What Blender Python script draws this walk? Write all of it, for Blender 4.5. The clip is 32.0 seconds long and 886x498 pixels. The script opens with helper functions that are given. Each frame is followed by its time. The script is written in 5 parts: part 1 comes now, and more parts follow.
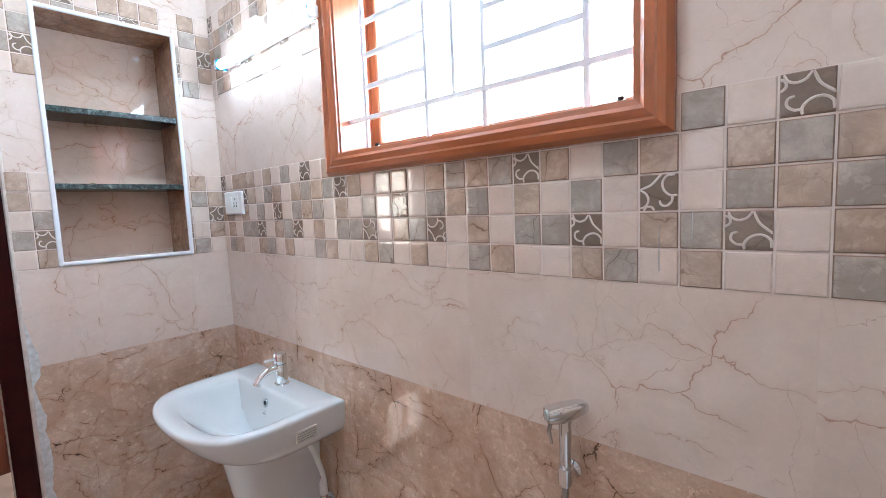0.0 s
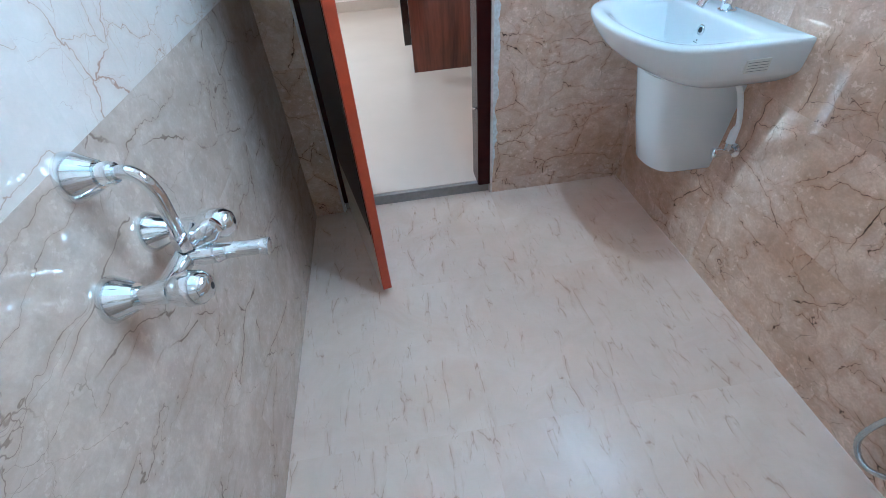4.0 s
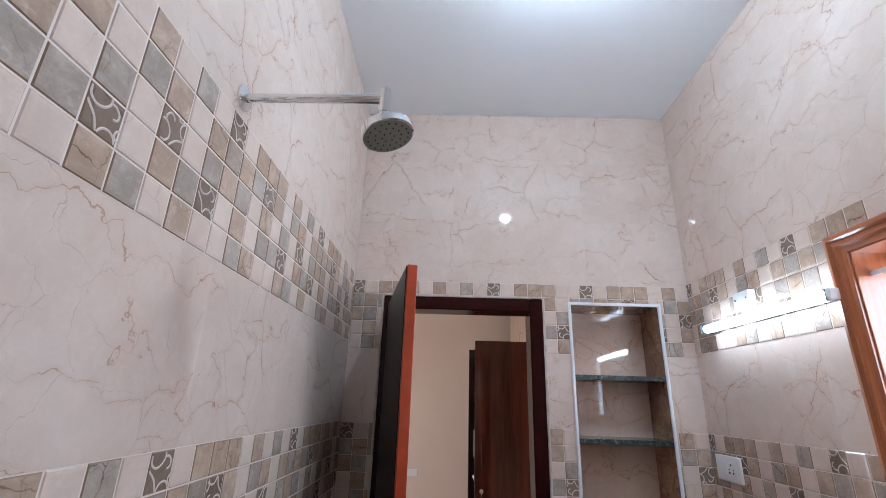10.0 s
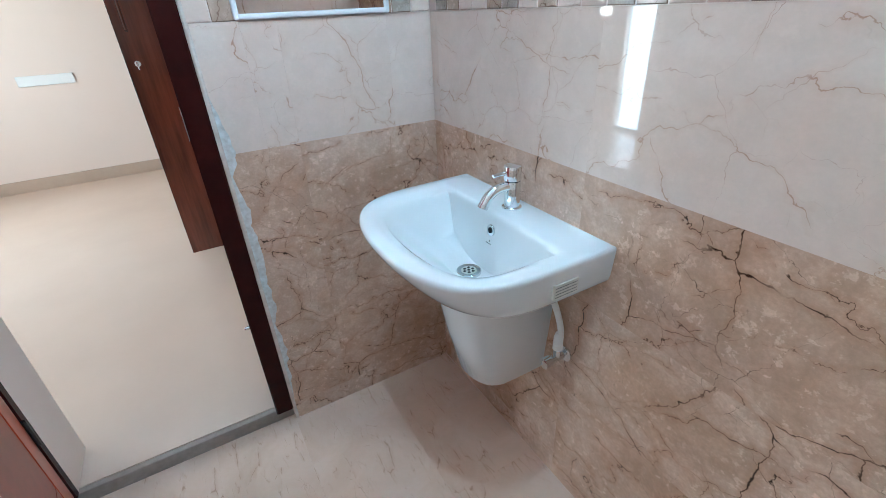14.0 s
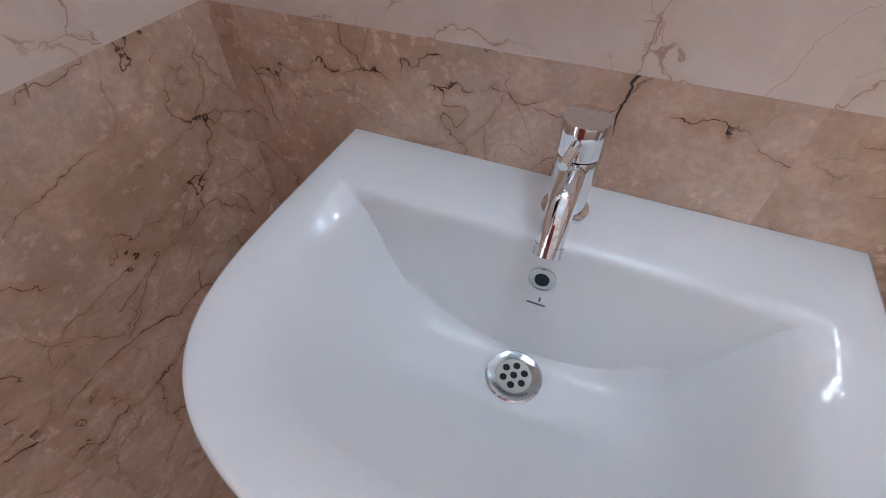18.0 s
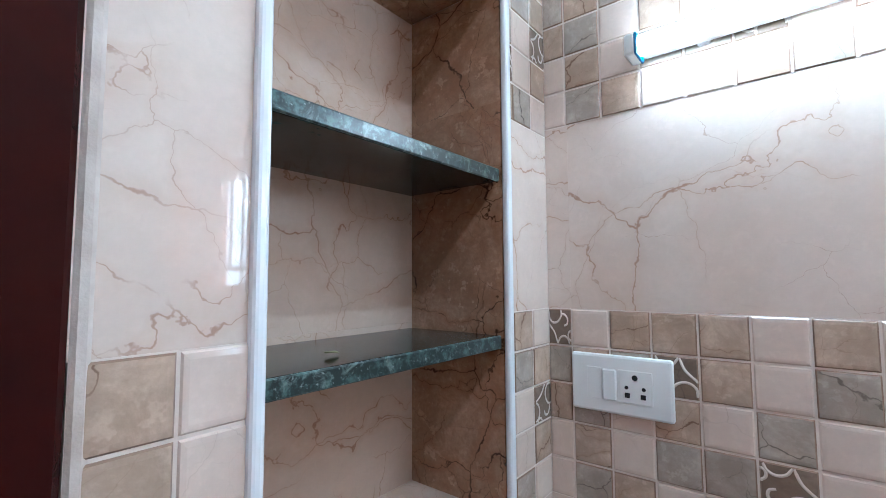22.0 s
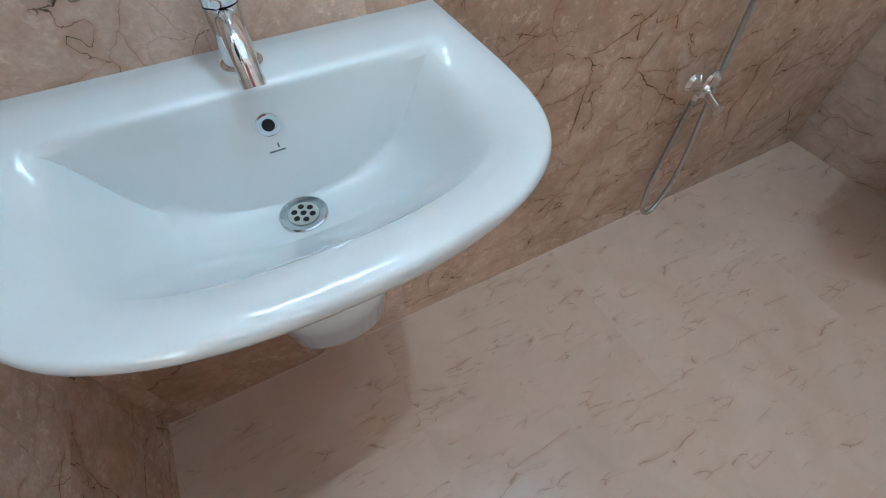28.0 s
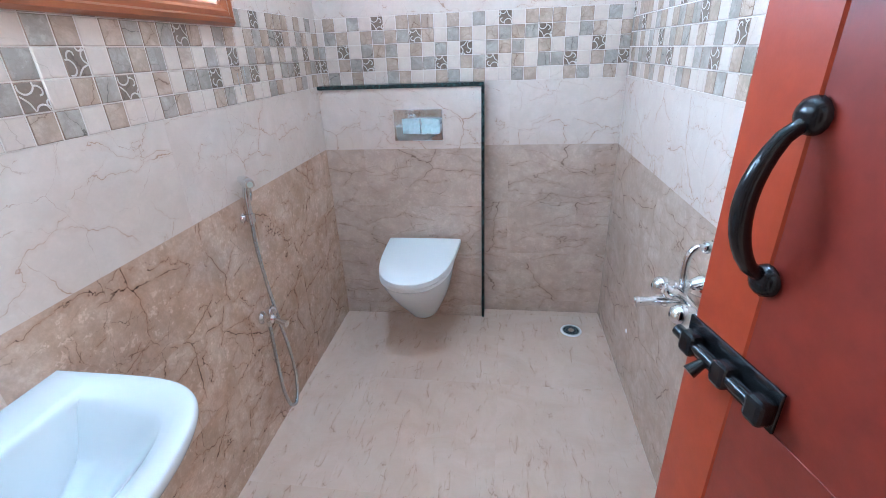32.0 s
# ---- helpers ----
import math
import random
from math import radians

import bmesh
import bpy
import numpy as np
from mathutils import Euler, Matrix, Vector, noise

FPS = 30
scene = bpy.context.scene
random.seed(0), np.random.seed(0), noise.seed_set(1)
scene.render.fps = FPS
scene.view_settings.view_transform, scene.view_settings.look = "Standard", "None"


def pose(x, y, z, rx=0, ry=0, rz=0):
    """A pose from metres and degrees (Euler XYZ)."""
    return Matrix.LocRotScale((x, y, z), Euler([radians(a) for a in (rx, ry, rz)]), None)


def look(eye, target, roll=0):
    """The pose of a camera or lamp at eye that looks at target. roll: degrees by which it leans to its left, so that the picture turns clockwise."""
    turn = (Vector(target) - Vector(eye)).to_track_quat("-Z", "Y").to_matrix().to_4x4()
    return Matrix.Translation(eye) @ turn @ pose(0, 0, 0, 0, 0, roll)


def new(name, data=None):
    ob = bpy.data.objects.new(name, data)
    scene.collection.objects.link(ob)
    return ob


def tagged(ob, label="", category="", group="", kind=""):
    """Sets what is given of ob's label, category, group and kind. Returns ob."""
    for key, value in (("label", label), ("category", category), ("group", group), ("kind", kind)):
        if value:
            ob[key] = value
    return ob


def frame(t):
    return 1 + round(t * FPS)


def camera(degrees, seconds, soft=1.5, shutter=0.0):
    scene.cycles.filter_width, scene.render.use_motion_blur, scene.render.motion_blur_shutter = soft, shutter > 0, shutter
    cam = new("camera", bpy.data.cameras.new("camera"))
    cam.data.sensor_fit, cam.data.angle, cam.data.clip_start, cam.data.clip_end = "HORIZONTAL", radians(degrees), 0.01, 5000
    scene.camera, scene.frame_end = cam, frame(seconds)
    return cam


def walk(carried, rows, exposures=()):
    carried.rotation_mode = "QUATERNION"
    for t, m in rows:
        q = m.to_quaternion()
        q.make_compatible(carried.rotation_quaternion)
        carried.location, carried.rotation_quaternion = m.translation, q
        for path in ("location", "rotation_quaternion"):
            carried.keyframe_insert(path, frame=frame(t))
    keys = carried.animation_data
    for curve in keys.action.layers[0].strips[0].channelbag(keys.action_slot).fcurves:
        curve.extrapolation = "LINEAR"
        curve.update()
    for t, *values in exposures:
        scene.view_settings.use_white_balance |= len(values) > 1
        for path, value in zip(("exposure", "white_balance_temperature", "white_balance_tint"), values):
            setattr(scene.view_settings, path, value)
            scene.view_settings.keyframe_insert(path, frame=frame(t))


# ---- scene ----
cam = camera(89.8, 32.0, 0.9)
PATH = [
    (0, (0.766, 1.852, 1.418), (-0.723, 0.53, 1.229), -2.4),
    (0.5, (0.759, 1.838, 1.355), (-0.714, 0.578, 0.862), -2.9),
    (1, (0.733, 1.84, 1.3), (-0.665, 0.646, 0.513), -3.9),
    (1.5, (0.737, 1.836, 1.264), (-0.585, 0.722, 0.259), -4.0),
    (2, (0.748, 1.834, 1.247), (-0.475, 0.742, 0.102), -4.0),
    (2.5, (0.792, 1.82, 1.243), (-0.245, 0.64, 0.005), -4.7),
    (3, (0.87, 1.789, 1.236), (0.108, 0.468, -0.058), -5.6),
    (3.5, (0.96, 1.75, 1.221), (0.512, 0.319, -0.102), -5.7),
    (4, (1.045, 1.749, 1.229), (0.906, 0.254, -0.093), -4.7),
    (4.5, (1.108, 1.778, 1.258), (1.241, 0.256, -0.033), -2.6),
    (6.5, (1.148, 1.839, 1.396), (1.713, 0.088, 0.613), -0.4),
    (7, (1.142, 1.853, 1.485), (1.702, 0.0, 0.985), -0.4),
    (7.5, (1.122, 1.878, 1.538), (1.669, -0.037, 1.357), -0.6),
    (8, (1.114, 1.901, 1.597), (1.625, -0.031, 1.674), 0.6),
    (8.5, (1.103, 1.923, 1.635), (1.576, 0.004, 1.945), 1.3),
    (9, (1.094, 1.94, 1.661), (1.499, 0.046, 2.157), 1.9),
    (9.5, (1.07, 1.944, 1.672), (1.338, 0.059, 2.282), 2.2),
    (10, (1.028, 1.915, 1.667), (1.073, 0.023, 2.314), 1.8),
    (10.5, (0.985, 1.868, 1.648), (0.795, -0.036, 2.232), 0.6),
    (11, (0.99, 1.825, 1.622), (0.56, -0.083, 2.043), -0.4),
    (11.5, (0.943, 1.757, 1.546), (0.348, -0.14, 1.762), -0.5),
    (12, (0.931, 1.7, 1.469), (0.175, -0.15, 1.383), -0.8),
    (12.5, (0.925, 1.65, 1.405), (0.062, -0.113, 1.021), -0.6),
    (13, (0.883, 1.567, 1.362), (-0.013, -0.111, 0.744), -1.1),
    (15.5, (0.377, 0.783, 1.196), (-0.359, -0.542, -0.11), -4.9),
    (16, (0.325, 0.696, 1.16), (-0.416, -0.516, -0.247), -5.0),
    (16.5, (0.291, 0.603, 1.105), (-0.555, -0.392, -0.409), -2.7),
    (17, (0.292, 0.53, 1.091), (-0.701, -0.229, -0.471), 0.2),
    (17.5, (0.323, 0.489, 1.116), (-0.771, -0.084, -0.457), 0.8),
    (18, (0.411, 0.482, 1.161), (-0.817, -0.051, -0.325), -0.7),
    (18.5, (0.504, 0.488, 1.221), (-0.821, -0.05, -0.177), -2.6),
    (19, (0.583, 0.43, 1.265), (-0.922, -0.107, 0.063), -2.2),
    (19.5, (0.596, 0.376, 1.354), (-0.911, -0.377, 0.275), -5.0),
    (20, (0.632, 0.351, 1.399), (-0.881, -0.639, 0.544), -4.4),
    (20.5, (0.652, 0.316, 1.454), (-0.877, -0.807, 0.825), -2.6),
    (21, (0.661, 0.308, 1.503), (-0.889, -0.89, 1.101), -1.8),
    (21.5, (0.677, 0.332, 1.555), (-0.864, -0.942, 1.458), -0.5),
    (22, (0.7, 0.338, 1.623), (-0.852, -0.919, 1.764), -0.3),
    (22.5, (0.708, 0.358, 1.652), (-0.821, -0.888, 2.007), -0.2),
    (23, (0.698, 0.355, 1.639), (-0.835, -0.875, 2.034), -0.3),
    (23.5, (0.679, 0.328, 1.59), (-0.904, -0.874, 1.854), -0.6),
    (24, (0.649, 0.315, 1.52), (-0.964, -0.867, 1.568), -1.3),
    (24.5, (0.629, 0.268, 1.428), (-1.102, -0.725, 1.288), -0.8),
    (25, (0.6, 0.283, 1.372), (-1.152, -0.544, 0.882), -2.6),
    (25.5, (0.571, 0.293, 1.295), (-1.168, -0.241, 0.464), -2.7),
    (26, (0.549, 0.321, 1.254), (-1.111, 0.035, 0.175), -2.9),
    (26.5, (0.592, 0.309, 1.141), (-1.081, 0.413, 0.052), 1.4),
    (28.5, (0.599, 0.474, 1.131), (-0.292, 1.137, -0.532), 0.6),
    (29, (0.617, 0.48, 1.138), (-0.175, 1.311, -0.5), 0.4),
    (29.5, (0.683, 0.499, 1.154), (0.016, 1.528, -0.425), -1.3),
    (30, (0.73, 0.496, 1.178), (0.18, 1.69, -0.328), -2.3),
    (30.5, (0.771, 0.456, 1.223), (0.319, 1.829, -0.16), -2.9),
    (31, (0.825, 0.368, 1.291), (0.42, 1.904, 0.074), -2.8),
    (31.5, (0.868, 0.247, 1.367), (0.538, 1.942, 0.358), -2.3),
    (32, (0.912, 0.114, 1.421), (0.647, 1.92, 0.604), -2.3),
]
walk(cam, [(t, look(eye, target, roll)) for t, eye, target, roll in PATH],
     exposures=[(0.0, 1.78, 5050, 0), (1.0, 2.08, 4450, -14), (2.0, 2.26, 4150, -18), (3.0, 2.18, 4100, -14), (4.0, 2.11, 4000, -14), (7.0, 1.57, 4650, -6), (8.0, 1.08, 4950, 1), (9.0, 0.86, 5100, 5), (10.0, 0.67, 5300, 6), (11.0, 0.83, 5400, 6), (12.0, 1.5, 5150, 6), (13.0, 2.1, 4500, -5), (16.0, 1.24, 4350, -16), (17.0, 1.09, 4950, 0), (18.0, 1.25, 5400, 8), (19.0, 1.7, 5050, 2), (20.0, 1.98, 4850, -6), (21.0, 2.03, 4800, -4), (22.0, 1.46, 4850, -4), (23.0, 1.18, 5050, -4), (24.0, 1.84, 5150, 0), (25.0, 2.16, 4950, 0), (26.0, 1.77, 4900, -6), (29.0, 1.55, 4650, -12), (30.0, 1.94, 4420, -14), (31.0, 2.17, 4190, -12), (32.0, 2.14, 4350, -6)])


# ---- light, sky, exposure ----
W, L, H = 1.463, 2.40, 3.04          # room width (x), length (y), height
DADO, MOS, MOS2, CELL = 0.972, 1.276, 1.881, 0.06
world = bpy.data.worlds.new("world")
scene.world = world
world.use_nodes = True
_n, _l = world.node_tree.nodes, world.node_tree.links
_sky = _n.new("ShaderNodeTexSky")
_sky.sky_type, _sky.sun_disc, _sky.sun_elevation, _sky.sun_rotation = "NISHITA", False, radians(50), radians(90)
_l.new(_sky.outputs["Color"], _n["Background"].inputs["Color"])
_n["Background"].inputs["Strength"].default_value = 0.12


def area(name, m, sx, sy, watts, colour):
    d = bpy.data.lights.new(name, "AREA")
    d.shape, d.size, d.size_y, d.energy, d.color = "RECTANGLE", sx, sy, watts, colour
    ob = new(name, d)
    ob.matrix_world = m
    return ob


# daylight in the two window openings
area("window_daylight", look((-0.30, 1.21, 1.86), (1.0, 1.25, 1.3)), 0.85, 0.60, 6.0, (0.90, 0.96, 1.0))
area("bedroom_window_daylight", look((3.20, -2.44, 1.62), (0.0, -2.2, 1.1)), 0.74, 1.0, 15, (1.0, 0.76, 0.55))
area("bedroom_door_daylight", look((3.20, -1.73, 1.1), (0.0, -1.73, 1.0)), 0.36, 2.0, 9, (1.0, 0.93, 0.86))


# ---- materials ----
def mat(name, base, rough=0.5, metal=0.0, coat=0.0):
    m = bpy.data.materials.new(name)
    m.use_nodes = True
    b = m.node_tree.nodes["Principled BSDF"]
    b.inputs["Base Color"].default_value = (*base, 1)
    b.inputs["Roughness"].default_value = rough
    b.inputs["Metallic"].default_value = metal
    b.inputs["Coat Weight"].default_value = coat
    return m


class Net:
    """Short hand for a material's node tree."""

    def __init__(self, m):
        self.t = m.node_tree
        self.b = self.t.nodes["Principled BSDF"]

    def add(self, kind, operation="", feature="", data_type=""):
        n = self.t.nodes.new(kind)
        if operation:
            n.operation = operation
        if feature:
            n.feature = feature
        if data_type:
            n.data_type = data_type
        return n

    def put(self, socket, value):
        if hasattr(value, "is_output"):
            self.t.links.new(value, socket)
        else:
            socket.default_value = value

    def place(self, spread=0.0):
        """World position, shifted for each object by its random number."""
        g = self.add("ShaderNodeNewGeometry")
        if not spread:
            return g.outputs["Position"]
        o = self.add("ShaderNodeObjectInfo")
        s = self.add("ShaderNodeVectorMath", operation="SCALE")
        s.inputs[0].default_value = (spread, spread * 1.7, spread * 0.6)
        self.put(s.inputs["Scale"], o.outputs["Random"])
        a = self.add("ShaderNodeVectorMath", operation="ADD")
        self.put(a.inputs[0], g.outputs["Position"])
        self.put(a.inputs[1], s.outputs[0])
        return a.outputs[0]

    def noise(self, at, scale, detail=4.0, rough=0.55, warp=0.0):
        n = self.add("ShaderNodeTexNoise")
        self.put(n.inputs["Vector"], at)
        for k, v in (("Scale", scale), ("Detail", detail), ("Roughness", rough), ("Distortion", warp)):
            n.inputs[k].default_value = v
        return n

    def ramp(self, fac, lo, hi, a=0.0, b=1.0):
        n = self.add("ShaderNodeMapRange")
        n.clamp = True
        self.put(n.inputs["Value"], fac)
        for k, v in (("From Min", lo), ("From Max", hi), ("To Min", a), ("To Max", b)):
            n.inputs[k].default_value = v
        return n.outputs["Result"]

    def mix(self, fac, a, b):
        n = self.add("ShaderNodeMix", data_type="RGBA")
        self.put(n.inputs[0], fac)
        for s, v in ((n.inputs[6], a), (n.inputs[7], b)):
            self.put(s, v if hasattr(v, "is_output") else (*v, 1))
        return n.outputs[2]

    def maths(self, op, a, b=0.0):
        n = self.add("ShaderNodeMath", operation=op)
        self.put(n.inputs[0], a)
        self.put(n.inputs[1], b)
        return n.outputs[0]

    def bump(self, height, strength=0.1, distance=0.01):
        n = self.add("ShaderNodeBump")
        n.inputs["Strength"].default_value, n.inputs["Distance"].default_value = strength, distance
        self.put(n.inputs["Height"], height)
        self.t.links.new(n.outputs[0], self.b.inputs["Normal"])

    def colour(self, c):
        self.put(self.b.inputs["Base Color"], c)


def marble(name, base, cloud, vein, rough, scale=4.0, amount=0.75, width=0.016, spread=23.0, relief=0.0, fine=0.5, lo=0.50, stretch=1.0, halo=0.2, grain=0.25, mottle=0.1, hair=0.5, patch=2.8, rust=None, gloss=0.5, bend=0.16, broad=0.4, ridge=0.0):
    """Polished stone-look tile in its own plane: clouds at two scales, broken branching veins with a faint stain round them."""
    m = mat(name, base, rough)
    n = Net(m)
    n.b.inputs["Specular IOR Level"].default_value = gloss
    rust = rust or tuple(0.55 * a + 0.45 * b for a, b in zip(cloud, vein))
    tc, info = n.add("ShaderNodeTexCoord"), n.add("ShaderNodeObjectInfo")
    shift0 = n.add("ShaderNodeVectorMath", operation="SCALE")
    shift0.inputs[0].default_value = (spread, spread * 1.7, spread * 0.6)
    n.put(shift0.inputs["Scale"], info.outputs["Random"])
    moved = n.add("ShaderNodeVectorMath", operation="MULTIPLY_ADD")
    n.put(moved.inputs[0], tc.outputs["Object"])
    moved.inputs[1].default_value = (stretch, 1, 1)
    n.put(moved.inputs[2], shift0.outputs[0])
    at = moved.outputs[0]
    plain = n.add("ShaderNodeVectorMath", operation="ADD")
    n.put(plain.inputs[0], tc.outputs["Object"])
    n.put(plain.inputs[1], shift0.outputs[0])
    even = plain.outputs[0]
    w = n.noise(at, 3.0, 4, 0.55)
    w2 = n.noise(at, 19.0, 3, 0.6)
    warp = at
    for noise_node, size in ((w, bend), (w2, 0.034), (n.noise(at, 60.0, 3, 0.6), 0.012)):
        add = n.add("ShaderNodeVectorMath", operation="MULTIPLY_ADD")
        n.put(add.inputs[0], noise_node.outputs["Color"])
        add.inputs[1].default_value = (size, size, size)
        n.put(add.inputs[2], warp)
        warp = add.outputs[0]
    lines, stains = [], []
    for sc, wd, seed, low, high in ((scale, width, 5.1, lo, lo + 0.07), (scale * 2.1, width * 0.9, 9.7, lo + 0.04, lo + 0.12), (scale * 4.4, width * 1.2, 3.3, lo + 0.08, lo + 0.16), (scale * 1.45, width * 0.6, 14.2, lo + 0.01, lo + 0.09)):
        v = n.add("ShaderNodeTexVoronoi", feature="DISTANCE_TO_EDGE")
        v.voronoi_dimensions = "2D"
        n.put(v.inputs["Vector"], warp)
        v.inputs["Scale"].default_value = sc
        thin = n.maths("MULTIPLY", v.outputs["Distance"], n.ramp(w2.outputs["Fac"], 0.35, 0.65, 2.2, 0.8))
        line = n.ramp(thin, wd * 0.3, wd, 1.0, 0.0)
        off = n.add("ShaderNodeVectorMath", operation="ADD")
        n.put(off.inputs[0], at)
        off.inputs[1].default_value = (seed, seed, seed)
        some = n.ramp(n.noise(off.outputs[0], patch, 3, 0.6).outputs["Fac"], low, high)
        lines.append(n.maths("MULTIPLY", line, some))
        stains.append(n.maths("MULTIPLY", n.ramp(v.outputs["Distance"], 0.0, wd * 7, 1.0, 0.0), some))
    if ridge:
        # long cracks that run aslant over the tile, bent much more than the net of veins
        turn = n.add("ShaderNodeMapping")
        n.put(turn.inputs["Vector"], at)
        turn.inputs["Rotation"].default_value = (0, 0, 0.6)
        turn.inputs["Scale"].default_value = (0.5, 1.25, 1.0)
        run = turn.outputs[0]
        for noise_node, size in ((w, bend * 2.2), (w2, 0.06), (n.noise(at, 60.0, 3, 0.6), 0.016)):
            add = n.add("ShaderNodeVectorMath", operation="MULTIPLY_ADD")
            n.put(add.inputs[0], noise_node.outputs["Color"])
            add.inputs[1].default_value = (size, size, size)
            n.put(add.inputs[2], run)
            run = add.outputs[0]
        v = n.add("ShaderNodeTexVoronoi", feature="DISTANCE_TO_EDGE")
        v.voronoi_dimensions = "2D"
        n.put(v.inputs["Vector"], run)
        v.inputs["Scale"].default_value = scale * 1.7
        level = n.maths("MULTIPLY", v.outputs["Distance"], n.ramp(w2.outputs["Fac"], 0.35, 0.65, 2.6, 0.7))
        off = n.add("ShaderNodeVectorMath", operation="ADD")
        n.put(off.inputs[0], at)
        off.inputs[1].default_value = (21.4, 8.3, 2.2)
        some = n.ramp(n.noise(off.outputs[0], patch * 1.3, 4, 0.65).outputs["Fac"], lo, lo + 0.06)
        lines[1] = n.maths("MAXIMUM", n.maths("MULTIPLY", n.ramp(level, ridge * 0.25, ridge, 1.0, 0.0), some), n.maths("MULTIPLY", lines[1], 0.6))
        stains[1] = n.maths("MAXIMUM", n.maths("MULTIPLY", n.ramp(v.outputs["Distance"], 0.0, ridge * 8, 1.0, 0.0), some), n.maths("MULTIPLY", stains[1], 0.6))
    both = n.maths("MAXIMUM", lines[0], n.maths("MULTIPLY", lines[1], fine))
    both = n.maths("MAXIMUM", both, n.maths("MULTIPLY", lines[2], fine * 0.8))
    both = n.maths("MAXIMUM", both, n.maths("MULTIPLY", lines[3], hair))
    both = n.maths("MULTIPLY", both, n.ramp(w2.outputs["Fac"], 0.3, 0.6, 0.45, amount))
    clouds = n.mix(n.ramp(n.noise(even, 5.0, 6, 0.62, 0.7).outputs["Fac"], 0.36, 0.66), base, cloud)
    clouds = n.mix(n.ramp(n.noise(even, 2.3, 4, 0.6, 1.0).outputs["Fac"], 0.42, 0.66, 0.0, broad), clouds, tuple(0.5 * (a + b) for a, b in zip(cloud, rust)))
    crumb = n.noise(even, 17.0, 9, 0.72, 0.4)
    clouds = n.mix(n.ramp(crumb.outputs["Fac"], 0.44, 0.60, mottle, 0.0), clouds, tuple(0.45 * c for c in cloud))
    speck = n.noise(even, 48.0, 3, 0.7)
    drift = n.ramp(n.noise(even, 6.5, 3, 0.6).outputs["Fac"], 0.44, 0.58, 0.25, 1.0)
    fleck = n.maths("MULTIPLY", n.ramp(speck.outputs["Fac"], 0.57, 0.62, 0.0, grain), drift)
    clouds = n.mix(fleck, clouds, tuple(min(1, c * 1.3) for c in base))
    clouds = n.mix(n.ramp(n.noise(even, 140.0, 3, 0.7).outputs["Fac"], 0.40, 0.62, grain * 0.5, 0.0), clouds, tuple(0.5 * c for c in cloud))
    clouds = n.mix(n.maths("MULTIPLY", n.maths("MAXIMUM", stains[0], stains[1]), halo), clouds, rust)
    n.colour(n.mix(both, clouds, vein))
    n.put(n.b.inputs["Roughness"], n.ramp(speck.outputs["Fac"], 0.3, 0.7, rough * 0.96, rough * 1.05))
    if relief:
        n.bump(n.noise(at, 60.0, 4, 0.6).outputs["Fac"], relief, 0.004)
    return m


M_DADO = marble("brown_marble_tile", (0.73, 0.535, 0.41), (0.555, 0.365, 0.245), (0.035, 0.017, 0.009), 0.05, 3.6, 1.0, 0.0078, fine=1.0, lo=0.466, halo=0.43, grain=0.42, mottle=0.26, hair=0.75, patch=4.6, rust=(0.37, 0.185, 0.098), gloss=0.75, bend=0.13, broad=0.36, ridge=0.0095)
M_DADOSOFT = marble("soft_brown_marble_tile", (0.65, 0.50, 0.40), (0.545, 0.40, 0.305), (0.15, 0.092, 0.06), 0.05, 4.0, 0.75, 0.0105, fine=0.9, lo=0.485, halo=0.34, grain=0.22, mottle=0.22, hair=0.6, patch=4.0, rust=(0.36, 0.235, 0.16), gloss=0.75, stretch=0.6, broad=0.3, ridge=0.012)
M_LIGHT = marble("cream_marble_tile", (0.74, 0.618, 0.538), (0.69, 0.555, 0.468), (0.33, 0.165, 0.095), 0.03, 3.2, 0.72, 0.0066, fine=0.9, lo=0.452, halo=0.30, grain=0.08, mottle=0.07, hair=0.65, patch=3.4, rust=(0.56, 0.385, 0.27), gloss=0.75, broad=0.3, ridge=0.009)
M_FLOOR = marble("beige_floor_tile", (0.68, 0.515, 0.405), (0.61, 0.44, 0.33), (0.25, 0.13, 0.075), 0.26, 6.0, 0.50, 0.036, fine=1.0, lo=0.556, stretch=3.6, halo=0.34, grain=0.0, mottle=0.025, hair=0.9, patch=6.0, rust=(0.46, 0.285, 0.18), bend=0.15, broad=0.12)
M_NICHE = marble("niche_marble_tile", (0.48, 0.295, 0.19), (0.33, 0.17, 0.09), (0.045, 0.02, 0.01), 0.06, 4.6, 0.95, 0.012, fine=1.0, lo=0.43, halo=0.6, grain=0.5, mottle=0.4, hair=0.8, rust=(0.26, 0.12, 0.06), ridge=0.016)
# Warm bounce inside the niche is put into this tint of the cream tile
M_NICHEBACK = marble("bounce_tinted_cream_tile", (0.73, 0.585, 0.485), (0.66, 0.50, 0.395), (0.33, 0.165, 0.095), 0.03, 3.2, 0.8, 0.0066, fine=0.9, lo=0.45, halo=0.34, grain=0.08, mottle=0.07, hair=0.7, patch=3.4, rust=(0.54, 0.34, 0.22), gloss=0.75, broad=0.4, ridge=0.010)
